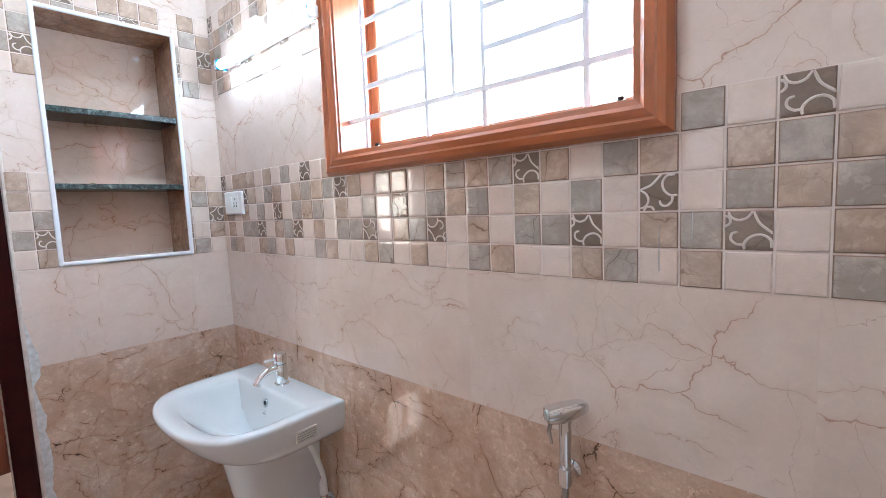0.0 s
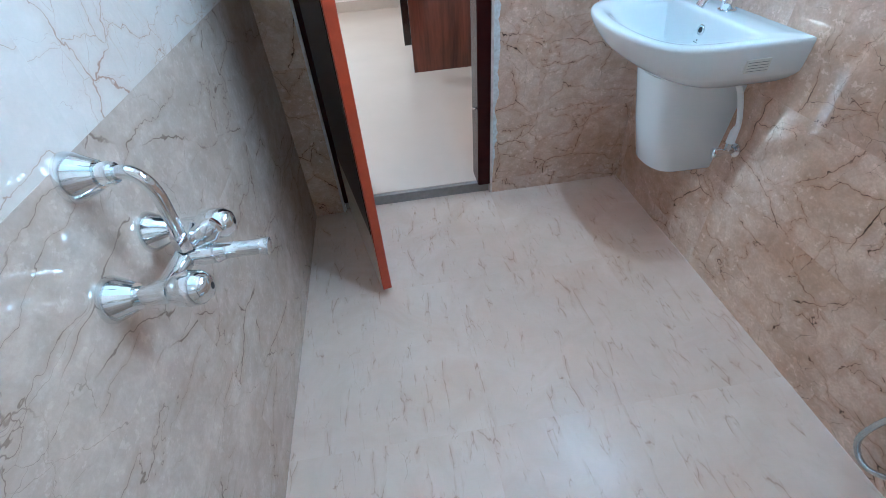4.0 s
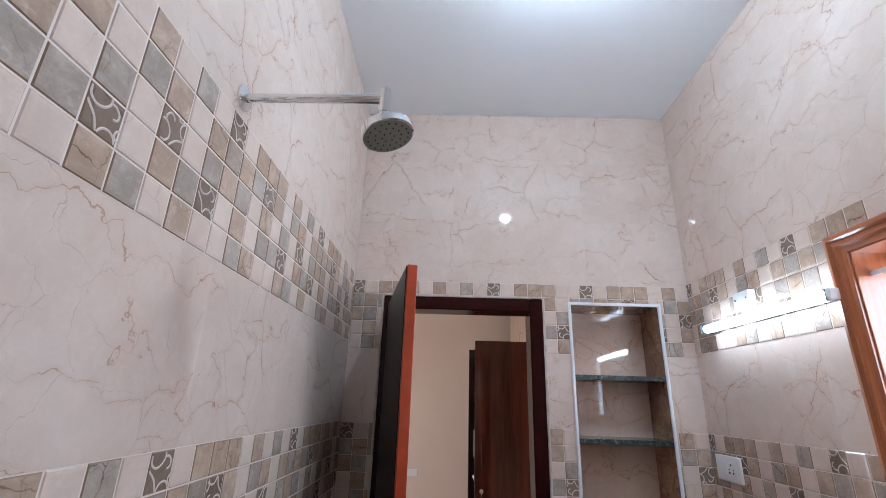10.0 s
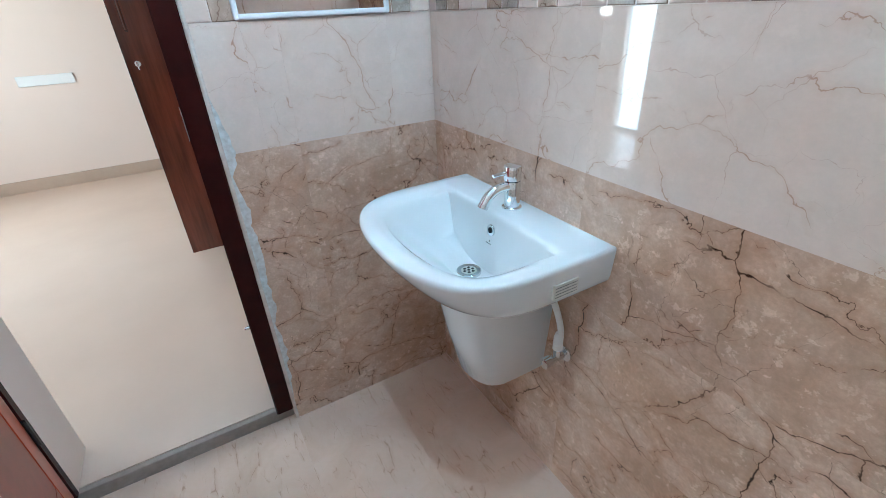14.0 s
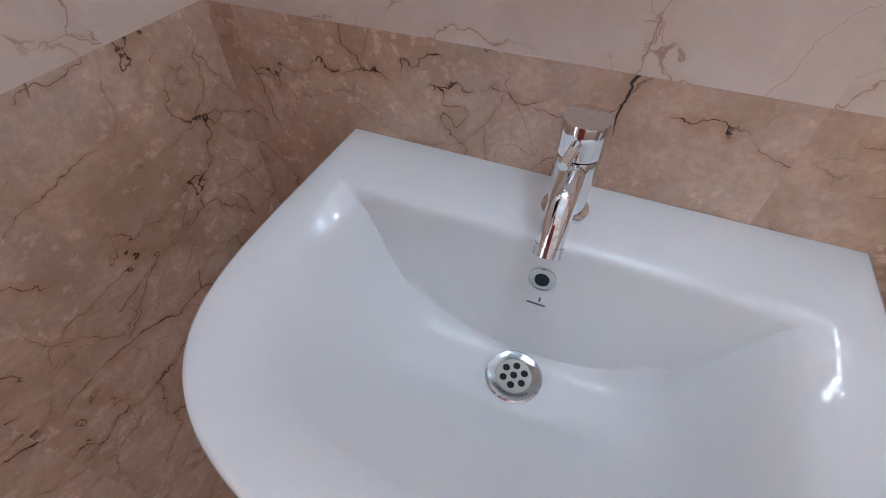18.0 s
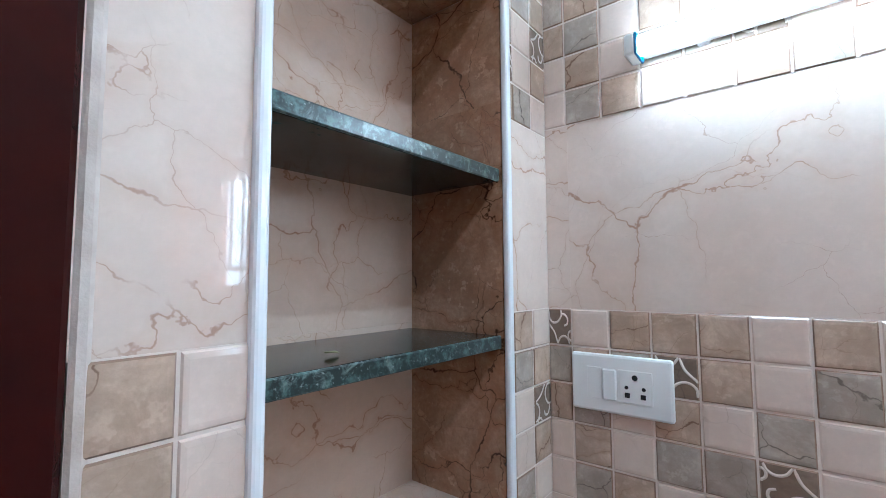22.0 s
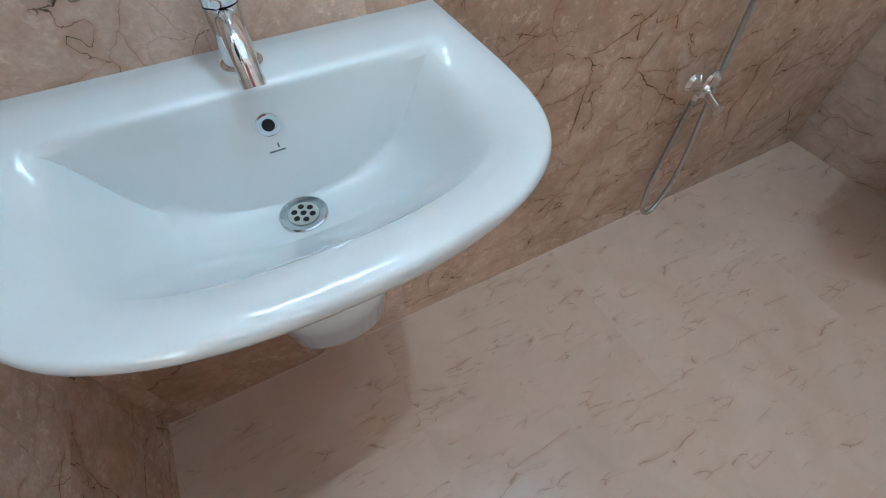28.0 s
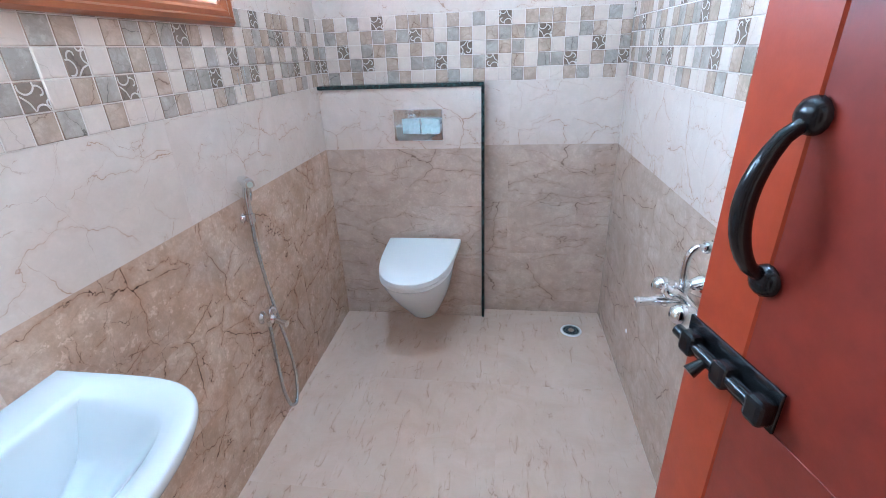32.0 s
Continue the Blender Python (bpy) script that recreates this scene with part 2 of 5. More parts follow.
M_CELLS = {
    "W": marble("mosaic_cream", (0.735, 0.605, 0.52), (0.685, 0.54, 0.45), (0.38, 0.27, 0.20), 0.05, 6, 0.35, 0.012, 31, grain=0.1),
    "b": marble("mosaic_beige", (0.63, 0.48, 0.37), (0.505, 0.36, 0.26), (0.14, 0.075, 0.042), 0.11, 9, 0.80, 0.016, 31, 0.10, lo=0.46, halo=0.5, mottle=0.4),
    "g": marble("mosaic_grey", (0.56, 0.475, 0.40), (0.445, 0.365, 0.30), (0.085, 0.065, 0.05), 0.11, 9, 0.80, 0.016, 31, 0.10, lo=0.46, halo=0.4, mottle=0.45),
    "F": marble("mosaic_brown", (0.285, 0.21, 0.16), (0.205, 0.145, 0.105), (0.07, 0.05, 0.038), 0.09, 9, 0.5, 0.02, 31, 0.05),
}
M_SCROLL = mat("cream_scroll_inlay", (0.68, 0.59, 0.52), 0.2)
M_CELLSIDE = mat("mosaic_edge_brown", (0.25, 0.155, 0.10), 0.3)
M_GROUT = mat("cream_grout", (0.70, 0.60, 0.53), 0.4)



def rough_paint(name, base, vary, rough, scale=9.0, relief=0.06):
    m = mat(name, base, rough)
    n = Net(m)
    at = n.place()
    n.colour(n.mix(n.ramp(n.noise(at, scale, 5).outputs["Fac"], 0.3, 0.7), base, vary))
    n.bump(n.noise(at, 160.0, 3).outputs["Fac"], relief, 0.002)
    return m


M_PUTTY = rough_paint("white_cement", (0.68, 0.60, 0.54), (0.46, 0.37, 0.31), 0.85, 22.0, 0.4)
M_SMEAR = rough_paint("grey_cement_film", (0.66, 0.66, 0.66), (0.45, 0.42, 0.39), 0.8, 60.0, 0.3)
M_CEIL = rough_paint("ceiling_paint", (0.84, 0.85, 0.86), (0.81, 0.82, 0.83), 0.8, 2.0)
M_BEDWALL = rough_paint("peach_paint", (0.78, 0.665, 0.585), (0.75, 0.635, 0.555), 0.7, 1.5)
M_BEDFLOOR = rough_paint("cream_floor_tile", (0.64, 0.51, 0.415), (0.60, 0.475, 0.385), 0.07, 2.5, 0.0)
M_SKIRT = rough_paint("tan_skirting", (0.50, 0.39, 0.30), (0.46, 0.355, 0.27), 0.3, 12.0)
M_THRESH = rough_paint("grey_threshold", (0.32, 0.27, 0.23), (0.25, 0.21, 0.18), 0.5, 40.0)


def wood(name, dark, light, rough, axis=2, scale=1.0, coat=0.3):
    m = mat(name, light, rough, 0, coat)
    n = Net(m)
    tc = n.add("ShaderNodeTexCoord")
    mp = n.add("ShaderNodeMapping")
    s = [16.0 * scale] * 3
    s[axis] = 1.3 * scale
    mp.inputs["Scale"].default_value = s
    n.put(mp.inputs["Vector"], tc.outputs["Object"])
    big = n.noise(mp.outputs[0], 1.0, 6, 0.6, 1.2)
    fine = n.noise(mp.outputs[0], 7.0, 4, 0.65)
    f = n.maths("MULTIPLY", fine.outputs["Fac"], 0.35)
    f = n.maths("ADD", n.maths("MULTIPLY", big.outputs["Fac"], 0.75), f)
    n.colour(n.mix(n.ramp(f, 0.36, 0.72), dark, light))
    n.bump(fine.outputs["Fac"], 0.05, 0.002)
    return m


M_WINWOOD = wood("varnished_teak", (0.27, 0.075, 0.024), (0.46, 0.155, 0.058), 0.28, 1)
M_WINWOODV = wood("varnished_teak_upright", (0.27, 0.075, 0.024), (0.46, 0.155, 0.058), 0.28, 2)
M_LEAF = rough_paint("red_brown_enamel", (0.38, 0.052, 0.016), (0.31, 0.040, 0.014), 0.30, 30.0)
M_LEAFPANEL = rough_paint("dark_red_enamel", (0.235, 0.030, 0.016), (0.17, 0.021, 0.013), 0.34, 24.0)
M_LEAFDARK = rough_paint("black_brown_enamel", (0.010, 0.007, 0.006), (0.015, 0.010, 0.008), 0.30, 14.0)
M_LEAFDARK.node_tree.nodes["Principled BSDF"].inputs["Specular IOR Level"].default_value = 0.06
M_FRAME = rough_paint("dark_maroon_enamel", (0.030, 0.005, 0.004), (0.019, 0.004, 0.004), 0.22, 20.0)
M_FRAME.node_tree.nodes["Principled BSDF"].inputs["Specular IOR Level"].default_value = 0.12
M_WARD = wood("dark_walnut_laminate", (0.018, 0.005, 0.003), (0.21, 0.050, 0.025), 0.12, 2, 0.24)
# Darkened copy of the walnut, carrying the far door's shade in its colour
M_WARDSHADE = wood("shaded_walnut_laminate", (0.006, 0.003, 0.002), (0.030, 0.010, 0.006), 0.2, 2, 0.24)
M_CARCASS = wood("pale_wood_laminate", (0.52, 0.38, 0.29), (0.62, 0.48, 0.385), 0.4, 2, 0.6)
M_CERAMIC = mat("white_ceramic", (0.71, 0.715, 0.715), 0.055, 0, 0.2)
M_PLASTIC = mat("white_plastic", (0.82, 0.82, 0.81), 0.28)
M_TRIM = mat("white_pvc_trim", (0.80, 0.81, 0.83), 0.25)
M_BAR = mat("white_enamel_bar", (0.72, 0.72, 0.74), 0.35)
M_CHROME = mat("chrome", (0.80, 0.83, 0.85), 0.04, 1.0)
M_STEEL = mat("brushed_steel", (0.66, 0.67, 0.68), 0.18, 1.0)
M_GREYMETAL = mat("dull_plated_metal", (0.50, 0.49, 0.44), 0.42, 0.55)
M_PLATE = mat("dull_dark_plate", (0.20, 0.19, 0.15), 0.45, 0.2)
M_RINGMETAL = mat("shaded_chrome", (0.60, 0.64, 0.66), 0.12, 1.0)
M_PALE = mat("pale_cement", (0.80, 0.77, 0.74), 0.6)
M_HOSE = mat("hose_steel", (0.52, 0.54, 0.55), 0.24, 0.85)
M_GRATE = mat("dark_plated_metal", (0.085, 0.10, 0.10), 0.4, 0.0)
M_BLACK = mat("black_metal", (0.016, 0.015, 0.016), 0.20, 0.3)
M_HOLE = mat("black_hole", (0.006, 0.006, 0.006), 0.8)
M_GREEN = mat("teal_plastic", (0.01, 0.15, 0.30), 0.4)
M_LABEL = mat("paper_label", (0.60, 0.585, 0.53), 0.6)
M_INK = mat("grey_ink", (0.12, 0.13, 0.13), 0.6)
M_FILM = mat("pale_plastic_film", (0.55, 0.66, 0.68), 0.15)


def granite(name, lift=1.0, rough=0.16, pale=0.05):
    m = mat(name, (0.02, 0.03, 0.03), rough)
    n = Net(m)
    at = n.place()
    c = n.mix(n.ramp(n.noise(at, 75.0, 5, 0.7).outputs["Fac"], 0.48, 0.64), tuple(lift * v for v in (0.007, 0.014, 0.0135)), tuple(lift * v for v in (0.06, 0.10, 0.092)))
    c = n.mix(n.ramp(n.noise(at, 34.0, 5, 0.75, 0.6).outputs["Fac"], 0.55, 0.66, 0.0, pale), c, (0.20, 0.26, 0.245))
    n.colour(n.mix(n.ramp(n.noise(at, 170.0, 3, 0.7).outputs["Fac"], 0.60, 0.70, 0.0, pale), c, (0.34, 0.39, 0.37)))
    return m


M_GRANITE = granite("dark_green_granite")
M_GRANITEEDGE = granite("dark_green_granite_edge", 1.3, 0.30, 0.85)


def glow(name, colour, strength):
    m = mat(name, colour, 0.5)
    b = m.node_tree.nodes["Principled BSDF"]
    b.inputs["Emission Color"].default_value = (*colour, 1)
    b.inputs["Emission Strength"].default_value = strength
    return m


M_TUBE = glow("lit_tube", (0.90, 0.96, 1.0), 16.0)
M_BULB = glow("lit_bulb", (0.86, 0.945, 1.0), 430.0)
M_SKYWHITE = glow("bright_sky", (0.97, 0.98, 1.0), 3.0)


# ---- building helpers ----
def link(name, bm, material, smooth=False, m=None):
    me = bpy.data.meshes.new(name)
    bmesh.ops.recalc_face_normals(bm, faces=bm.faces)
    bm.to_mesh(me)
    bm.free()
    for x in material if isinstance(material, (list, tuple)) else [material]:
        me.materials.append(x)
    if smooth:
        for p in me.polygons:
            p.use_smooth = True
        me.set_sharp_from_angle(angle=radians(smooth if smooth > 1 else 40))
    ob = new(name, me)
    if m is not None:
        ob.matrix_world = m
    return ob


def part(name, bm, material, parent, label="", smooth=False):
    ob = link(name, bm, material, smooth)
    ob.parent = parent
    return tagged(ob, label)


def thing(name, m, label, category, group=""):
    ob = new(name)
    ob.empty_display_size = 0.05
    ob.matrix_world = m
    return tagged(ob, label, category, group)


def box(lo, hi, bevel=0.0, bm=None, seg=1):
    bm = bm or bmesh.new()
    lo, hi = Vector(lo), Vector(hi)
    r = bmesh.ops.create_cube(bm, size=1, matrix=Matrix.LocRotScale((lo + hi) / 2, None, hi - lo))
    if bevel:
        vs = set(r["verts"])
        bmesh.ops.bevel(bm, geom=[e for e in bm.edges if e.verts[0] in vs and e.verts[1] in vs], offset=bevel, segments=seg, profile=0.5, affect="EDGES")
    return bm


def sweep(points, radius, bm=None, n=12, caps=True):
    """A round bar along points; radius may be one number or one for each point."""
    bm = bm or bmesh.new()
    pts = [Vector(p) for p in points]
    rad = radius if isinstance(radius, (list, tuple)) else [radius] * len(pts)
    ring, side = None, None
    for i, p in enumerate(pts):
        d = (pts[min(i + 1, len(pts) - 1)] - pts[max(i - 1, 0)]).normalized()
        if side is None:
            side = d.cross(Vector((0, 0, 1)) if abs(d.z) < 0.9 else Vector((1, 0, 0))).normalized()
        side = (side - d * side.dot(d)).normalized()
        up = d.cross(side)
        now = [bm.verts.new(p + rad[i] * (math.cos(2 * math.pi * k / n) * side + math.sin(2 * math.pi * k / n) * up)) for k in range(n)]
        if ring:
            for k in range(n):
                bm.faces.new((ring[k], ring[(k + 1) % n], now[(k + 1) % n], now[k]))
        elif caps:
            bm.faces.new(now[::-1])
        ring = now
    if caps:
        bm.faces.new(ring)
    return bm


def spline(points, steps=8):
    """A smooth line through points (Catmull-Rom)."""
    p = [Vector(q) for q in points]
    p = [2 * p[0] - p[1], *p, 2 * p[-1] - p[-2]]
    out = []
    for i in range(1, len(p) - 2):
        for k in range(steps):
            t = k / steps
            out.append(0.5 * (2 * p[i] + (p[i + 1] - p[i - 1]) * t + (2 * p[i - 1] - 5 * p[i] + 4 * p[i + 1] - p[i + 2]) * t * t + (3 * p[i] - p[i - 1] - 3 * p[i + 1] + p[i + 2]) * t ** 3))
    return out + [p[-2]]


def lathe(profile, origin, axis, bm=None, n=24):
    """Turned shape: profile rows of (distance along the axis, radius)."""
    a, o = Vector(axis).normalized(), Vector(origin)
    bm = bm or bmesh.new()
    side = a.cross(Vector((0, 0, 1)) if abs(a.z) < 0.9 else Vector((1, 0, 0))).normalized()
    up = a.cross(side)
    rings = [[bm.verts.new(o + a * d + max(r, 1e-4) * (math.cos(2 * math.pi * k / n) * side + math.sin(2 * math.pi * k / n) * up)) for k in range(n)] for d, r in profile]
    for p, q in zip(rings, rings[1:]):
        for k in range(n):
            bm.faces.new((p[k], p[(k + 1) % n], q[(k + 1) % n], q[k]))
    bm.faces.new(rings[0][::-1])
    bm.faces.new(rings[-1])
    return bm


def loft(rings, bm=None, cap0=True, cap1=True):
    bm = bm or bmesh.new()
    rows = [[bm.verts.new(p) for p in r] for r in rings]
    n = len(rows[0])
    for a, b in zip(rows, rows[1:]):
        for k in range(n):
            bm.faces.new((a[k], a[(k + 1) % n], b[(k + 1) % n], b[k]))
    if cap0:
        bm.faces.new(rows[0][::-1])
    if cap1:
        bm.faces.new(rows[-1])
    return bm


def structure(name, bm, material, label):
    return tagged(link(name, bm, material), label, kind="structure")


# ---- rooms: floors, walls, ceilings ----
T = 0.008        # tile thickness
DOOR_X0, DOOR_X1, DOOR_Z = 0.634, 1.324, 2.10
NX0, NX1, NZ0, NZ1, NDEPTH = 0.140, 0.511, 1.292, 2.078, 0.185
WY0, WY1, WZ0, WZ1 = 0.815, 1.605, 1.575, 2.062      # window opening inside its casing
LEDGE_X, LEDGE_Y, LEDGE_Z = 0.800, 2.320, 1.280
BZ = 0.05        # bedroom floor


def slabs(lo, hi, holes, axis, depth0, depth1):
    """A wall between depth0 and depth1 with rectangular holes, cut along axis ('x' or 'y')."""
    bm = bmesh.new()
    us = sorted({lo[0], hi[0], *(h[0] for h in holes), *(h[1] for h in holes)})
    for a, b in zip(us, us[1:]):
        cuts = sorted((h[2], h[3]) for h in holes if h[0] <= a and h[1] >= b)
        z = lo[1]
        for c0, c1 in cuts + [(hi[1], hi[1])]:
            if c0 - z > 1e-4:
                if axis == "x":
                    box((a, depth0, z), (b, depth1, c0), 0, bm)
                else:
                    box((depth0, a, z), (depth1, b, c0), 0, bm)
            z = max(z, c1)
    return bm


wall_west = structure("wall_west", slabs((-0.12, 0), (L + 0.12, H), [(WY0, WY1, WZ0, WZ1)], "y", -0.20, -T), M_GROUT, "tiled bathroom wall with a window")
wall_north = structure("wall_north", slabs((-T, 0), (W + T, H), [(DOOR_X0, DOOR_X1, -0.0, DOOR_Z), (NX0 - 0.006, NX1 + 0.006, NZ0 - 0.006, NZ1 + 0.006)], "x", -0.13, -T), M_GROUT, "tiled bathroom wall with the doorway and a shelf niche")
wall_east = structure("wall_east", slabs((-0.13, 0), (L + 0.12, H), [], "y", W + T, W + 0.15), M_GROUT, "tiled bathroom wall with shower and mixer")
wall_south = structure("wall_south", slabs((-T, 0), (W + T, H), [], "x", L + T, L + 0.12), M_GROUT, "tiled bathroom wall behind the toilet")
floor = structure("floor", box((-T, -0.04, -0.12), (W + T, L + T, -T)), M_GROUT, "beige stone-look bathroom floor tiles")
ceiling = structure("ceiling", box((-0.2, -0.13, H), (W + 0.15, L + 0.12, H + 0.12)), M_CEIL, "plain white painted ceiling")

# bedroom beyond the doorway
bedroom_floor = structure("floor_bedroom", box((-0.9, -3.70, -0.10), (3.3, -0.045, BZ)), M_BEDFLOOR, "glossy cream bedroom floor")
structure("wall_bedroom_far", box((-0.9, -3.75, BZ), (3.3, -3.58, 3.1)), M_BEDWALL, "plain peach painted bedroom wall")
structure("wall_bedroom_west", box((-0.9, -3.58, BZ), (-0.72, -0.13, 3.1)), M_BEDWALL, "plain peach painted bedroom wall")
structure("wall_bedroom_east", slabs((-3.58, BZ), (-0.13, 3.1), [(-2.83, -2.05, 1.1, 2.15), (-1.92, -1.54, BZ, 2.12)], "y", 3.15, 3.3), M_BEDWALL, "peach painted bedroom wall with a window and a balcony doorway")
structure("wall_bedroom_near", slabs((-0.72, 0), (3.15, 3.1), [(-0.05, 1.55, -0.1, 3.2)], "x", -0.21, -0.13), M_BEDWALL, "plain peach painted bedroom wall")
structure("wall_bedroom_door_side", slabs((-0.05, 0), (1.55, 3.1), [(DOOR_X0, DOOR_X1, -0.0, DOOR_Z), (NX0 - 0.006, NX1 + 0.006, NZ0 - 0.006, NZ1 + 0.006)], "x", -0.21, -0.132), M_BEDWALL, "peach plaster round the bathroom doorway")
structure("ceiling_bedroom", box((-0.9, -3.75, 3.1), (3.3, -0.13, 3.2)), M_CEIL, "plain white painted bedroom ceiling")
structure("baseboard_bedroom", box((-0.72, -3.58, BZ), (3.15, -3.568, BZ + 0.10), 0.003), M_SKIRT, "tan tile skirting")
structure("threshold", box((DOOR_X0, -0.045, -0.02), (DOOR_X1, -0.022, BZ - 0.002), 0.002), M_THRESH, "grey stone threshold edge under the door")
structure("backdrop_sky", box((-2.6, -9.0, -2.5), (-2.55, 12.0, 9.0)), M_SKYWHITE, "blown-out bright sky outside the window")

# tile-covered box that hides the cistern
ledge = structure("cistern_wall", box((-T, LEDGE_Y + T, 0), (LEDGE_X - T, L + T, LEDGE_Z - 0.018)), M_GROUT, "tiled boxed-out wall hiding the cistern")
structure("ledge_top", box((0, LEDGE_Y - 0.012, LEDGE_Z - 0.018), (LEDGE_X + 0.012, L, LEDGE_Z), 0.003), M_GRANITE, "dark granite ledge on the boxed-out wall")
structure("ledge_edge_strip", box((LEDGE_X, LEDGE_Y - 0.012, 0), (LEDGE_X + 0.014, L, LEDGE_Z - 0.018), 0.003), M_GRANITE, "dark granite upright edge of the boxed-out wall")

# ---- door, frame and window ----
def door_frame():
    fr = tagged(new("door_1"), "dark maroon painted door frame round the bathroom doorway", "door frame", kind="structure")
    w = 0.056
    part("jamb", box((DOOR_X0, -0.12, BZ), (DOOR_X0 + w, 0.004, DOOR_Z), 0.004), M_FRAME, fr)
    part("jamb", box((DOOR_X1 - w, -0.026, BZ), (DOOR_X1, 0.004, DOOR_Z), 0.004), M_FRAME, fr)
    part("reveal", box((DOOR_X1 - w + 0.002, -0.21, BZ), (DOOR_X1, -0.0265, DOOR_Z - w), 0.003), M_BEDWALL, fr, "pale plastered reveal")
    part("head", box((DOOR_X0 + w, -0.12, DOOR_Z - w), (DOOR_X1 - w, 0.003, DOOR_Z), 0.004), M_FRAME, fr)
    part("strike_plate", box((DOOR_X0 + w, -0.03, 1.02), (DOOR_X0 + w + 0.002, -0.008, 1.10)), M_STEEL, fr)
    part("jamb_bolt", lathe([(0, 0.006), (0.012, 0.006), (0.016, 0.003)], (DOOR_X0 + w, -0.03, 0.42), (1, 0, 0), None, 10), M_STEEL, fr)
    part("cement_fillet", box((DOOR_X0 - 0.012, -0.006, 0.0), (DOOR_X0 - 0.001, 0.003, DOOR_Z + 0.01), 0.003), M_PUTTY, fr, "rough white cement fillet")
    part("cement_fillet", box((DOOR_X0 - 0.012, -0.006, DOOR_Z + 0.001), (DOOR_X1 + 0.012, 0.003, DOOR_Z + 0.012), 0.003), M_PUTTY, fr)
    part("cement_fillet", box((DOOR_X1 + 0.001, -0.006, 0.0), (DOOR_X1 + 0.012, 0.003, DOOR_Z + 0.01), 0.003), M_PUTTY, fr)


def door_leaf():
    """Leaf hung on the frame, opened into the room; local x runs from the hinge to the free edge, y = 0 is the face with the bolt."""
    hx, hy = 1.268, 0.012
    a = math.degrees(math.atan2(0.588 - hy, 1.137 - hx))
    leaf = thing("door_leaf", pose(hx, hy, BZ, 0, 0, a), "red-brown painted door leaf standing open, its outer face black", "door")
    n, th, hh, s = 0.592, 0.032, 2.016, 0.080
    part("stile", box((0, -th, 0.0), (s, 0, hh), 0.0025), M_LEAF, leaf)
    part("stile", box((n - s, -th, 0.0), (n, 0, hh), 0.0025), M_LEAF, leaf)
    for z0, z1 in ((0, 0.16), (0.92, 1.03), (hh - 0.11, hh)):
        part("rail", box((s, -th, z0), (n - s, -0.001, z1), 0.0003), M_LEAFPANEL, leaf, "darker red rail")
    for z0, z1 in ((0.16, 0.92), (1.03, hh - 0.11)):
        part("panel", box((s - 0.004, -th + 0.007, z0 - 0.004), (n - s + 0.004, -0.0022, z1 + 0.004), 0.001), M_LEAFPANEL, leaf, "darker red panel")
    part("outer_face", box((0.004, -th - 0.003, 0.26), (n - 0.004, -th - 0.0004, hh - 0.004), 0.001), M_LEAFDARK, leaf, "black-brown enamelled outer face")
    part("kick_plate", box((0.004, -th - 0.003, 0.004), (n - 0.004, -th - 0.0004, 0.256), 0.001), M_SKIRT, leaf, "tan strip along the foot of the outer face")
    for z in (0.25, 1.75):
        part("hinge", sweep([(-0.004, 0.004, z), (-0.004, 0.004, z + 0.09)], 0.006, None, 10), M_BLACK, leaf, smooth=True)
    for side, y0 in ((1, 0.0), (-1, -th - 0.003)):
        h = part("handle", sweep([Vector((n - 0.080, y0 + side * (0.006 + 0.036 * math.sin(math.pi * k / 12) ** 0.6), 1.170 + 0.139 * k / 12)) for k in range(13)],
                                 [0.0062 + 0.0032 * math.sin(math.pi * k / 12) for k in range(13)], None, 10), M_BLACK, leaf, "black cast pull handle", True)
        for z in (1.166, 1.313):
            part("handle_rose", lathe([(0, 0.016), (0.006, 0.015), (0.011, 0.010), (0.013, 0.004)], (n - 0.080, y0, z), (0, side, 0), None, 14), M_BLACK, h, "", True)
    bolt = part("tower_bolt", box((n - 0.135, 0, 1.032), (n + 0.002, 0.004, 1.079), 0.001), M_BLACK, leaf, "black tower bolt")
    part("bolt_rod", sweep([(n - 0.128, 0.013, 1.055), (n + 0.006, 0.013, 1.055)], 0.0075, None, 10), M_BLACK, bolt, "", True)
    for x in (n - 0.125, n - 0.075, n - 0.02):
        part("bolt_keeper", box((x - 0.011, 0.003, 1.041), (x + 0.011, 0.023, 1.069), 0.005, None, 2), M_BLACK, bolt)
    part("bolt_knob", sweep([(n - 0.05, 0.015, 1.052), (n - 0.05, 0.032, 1.039)], [0.005, 0.008], None, 10), M_BLACK, bolt, "", True)
    part("bolt_plate_back", box((n - 0.10, -th - 0.006, 1.027), (n - 0.01, -th - 0.003, 1.077), 0.001), M_BLACK, leaf)


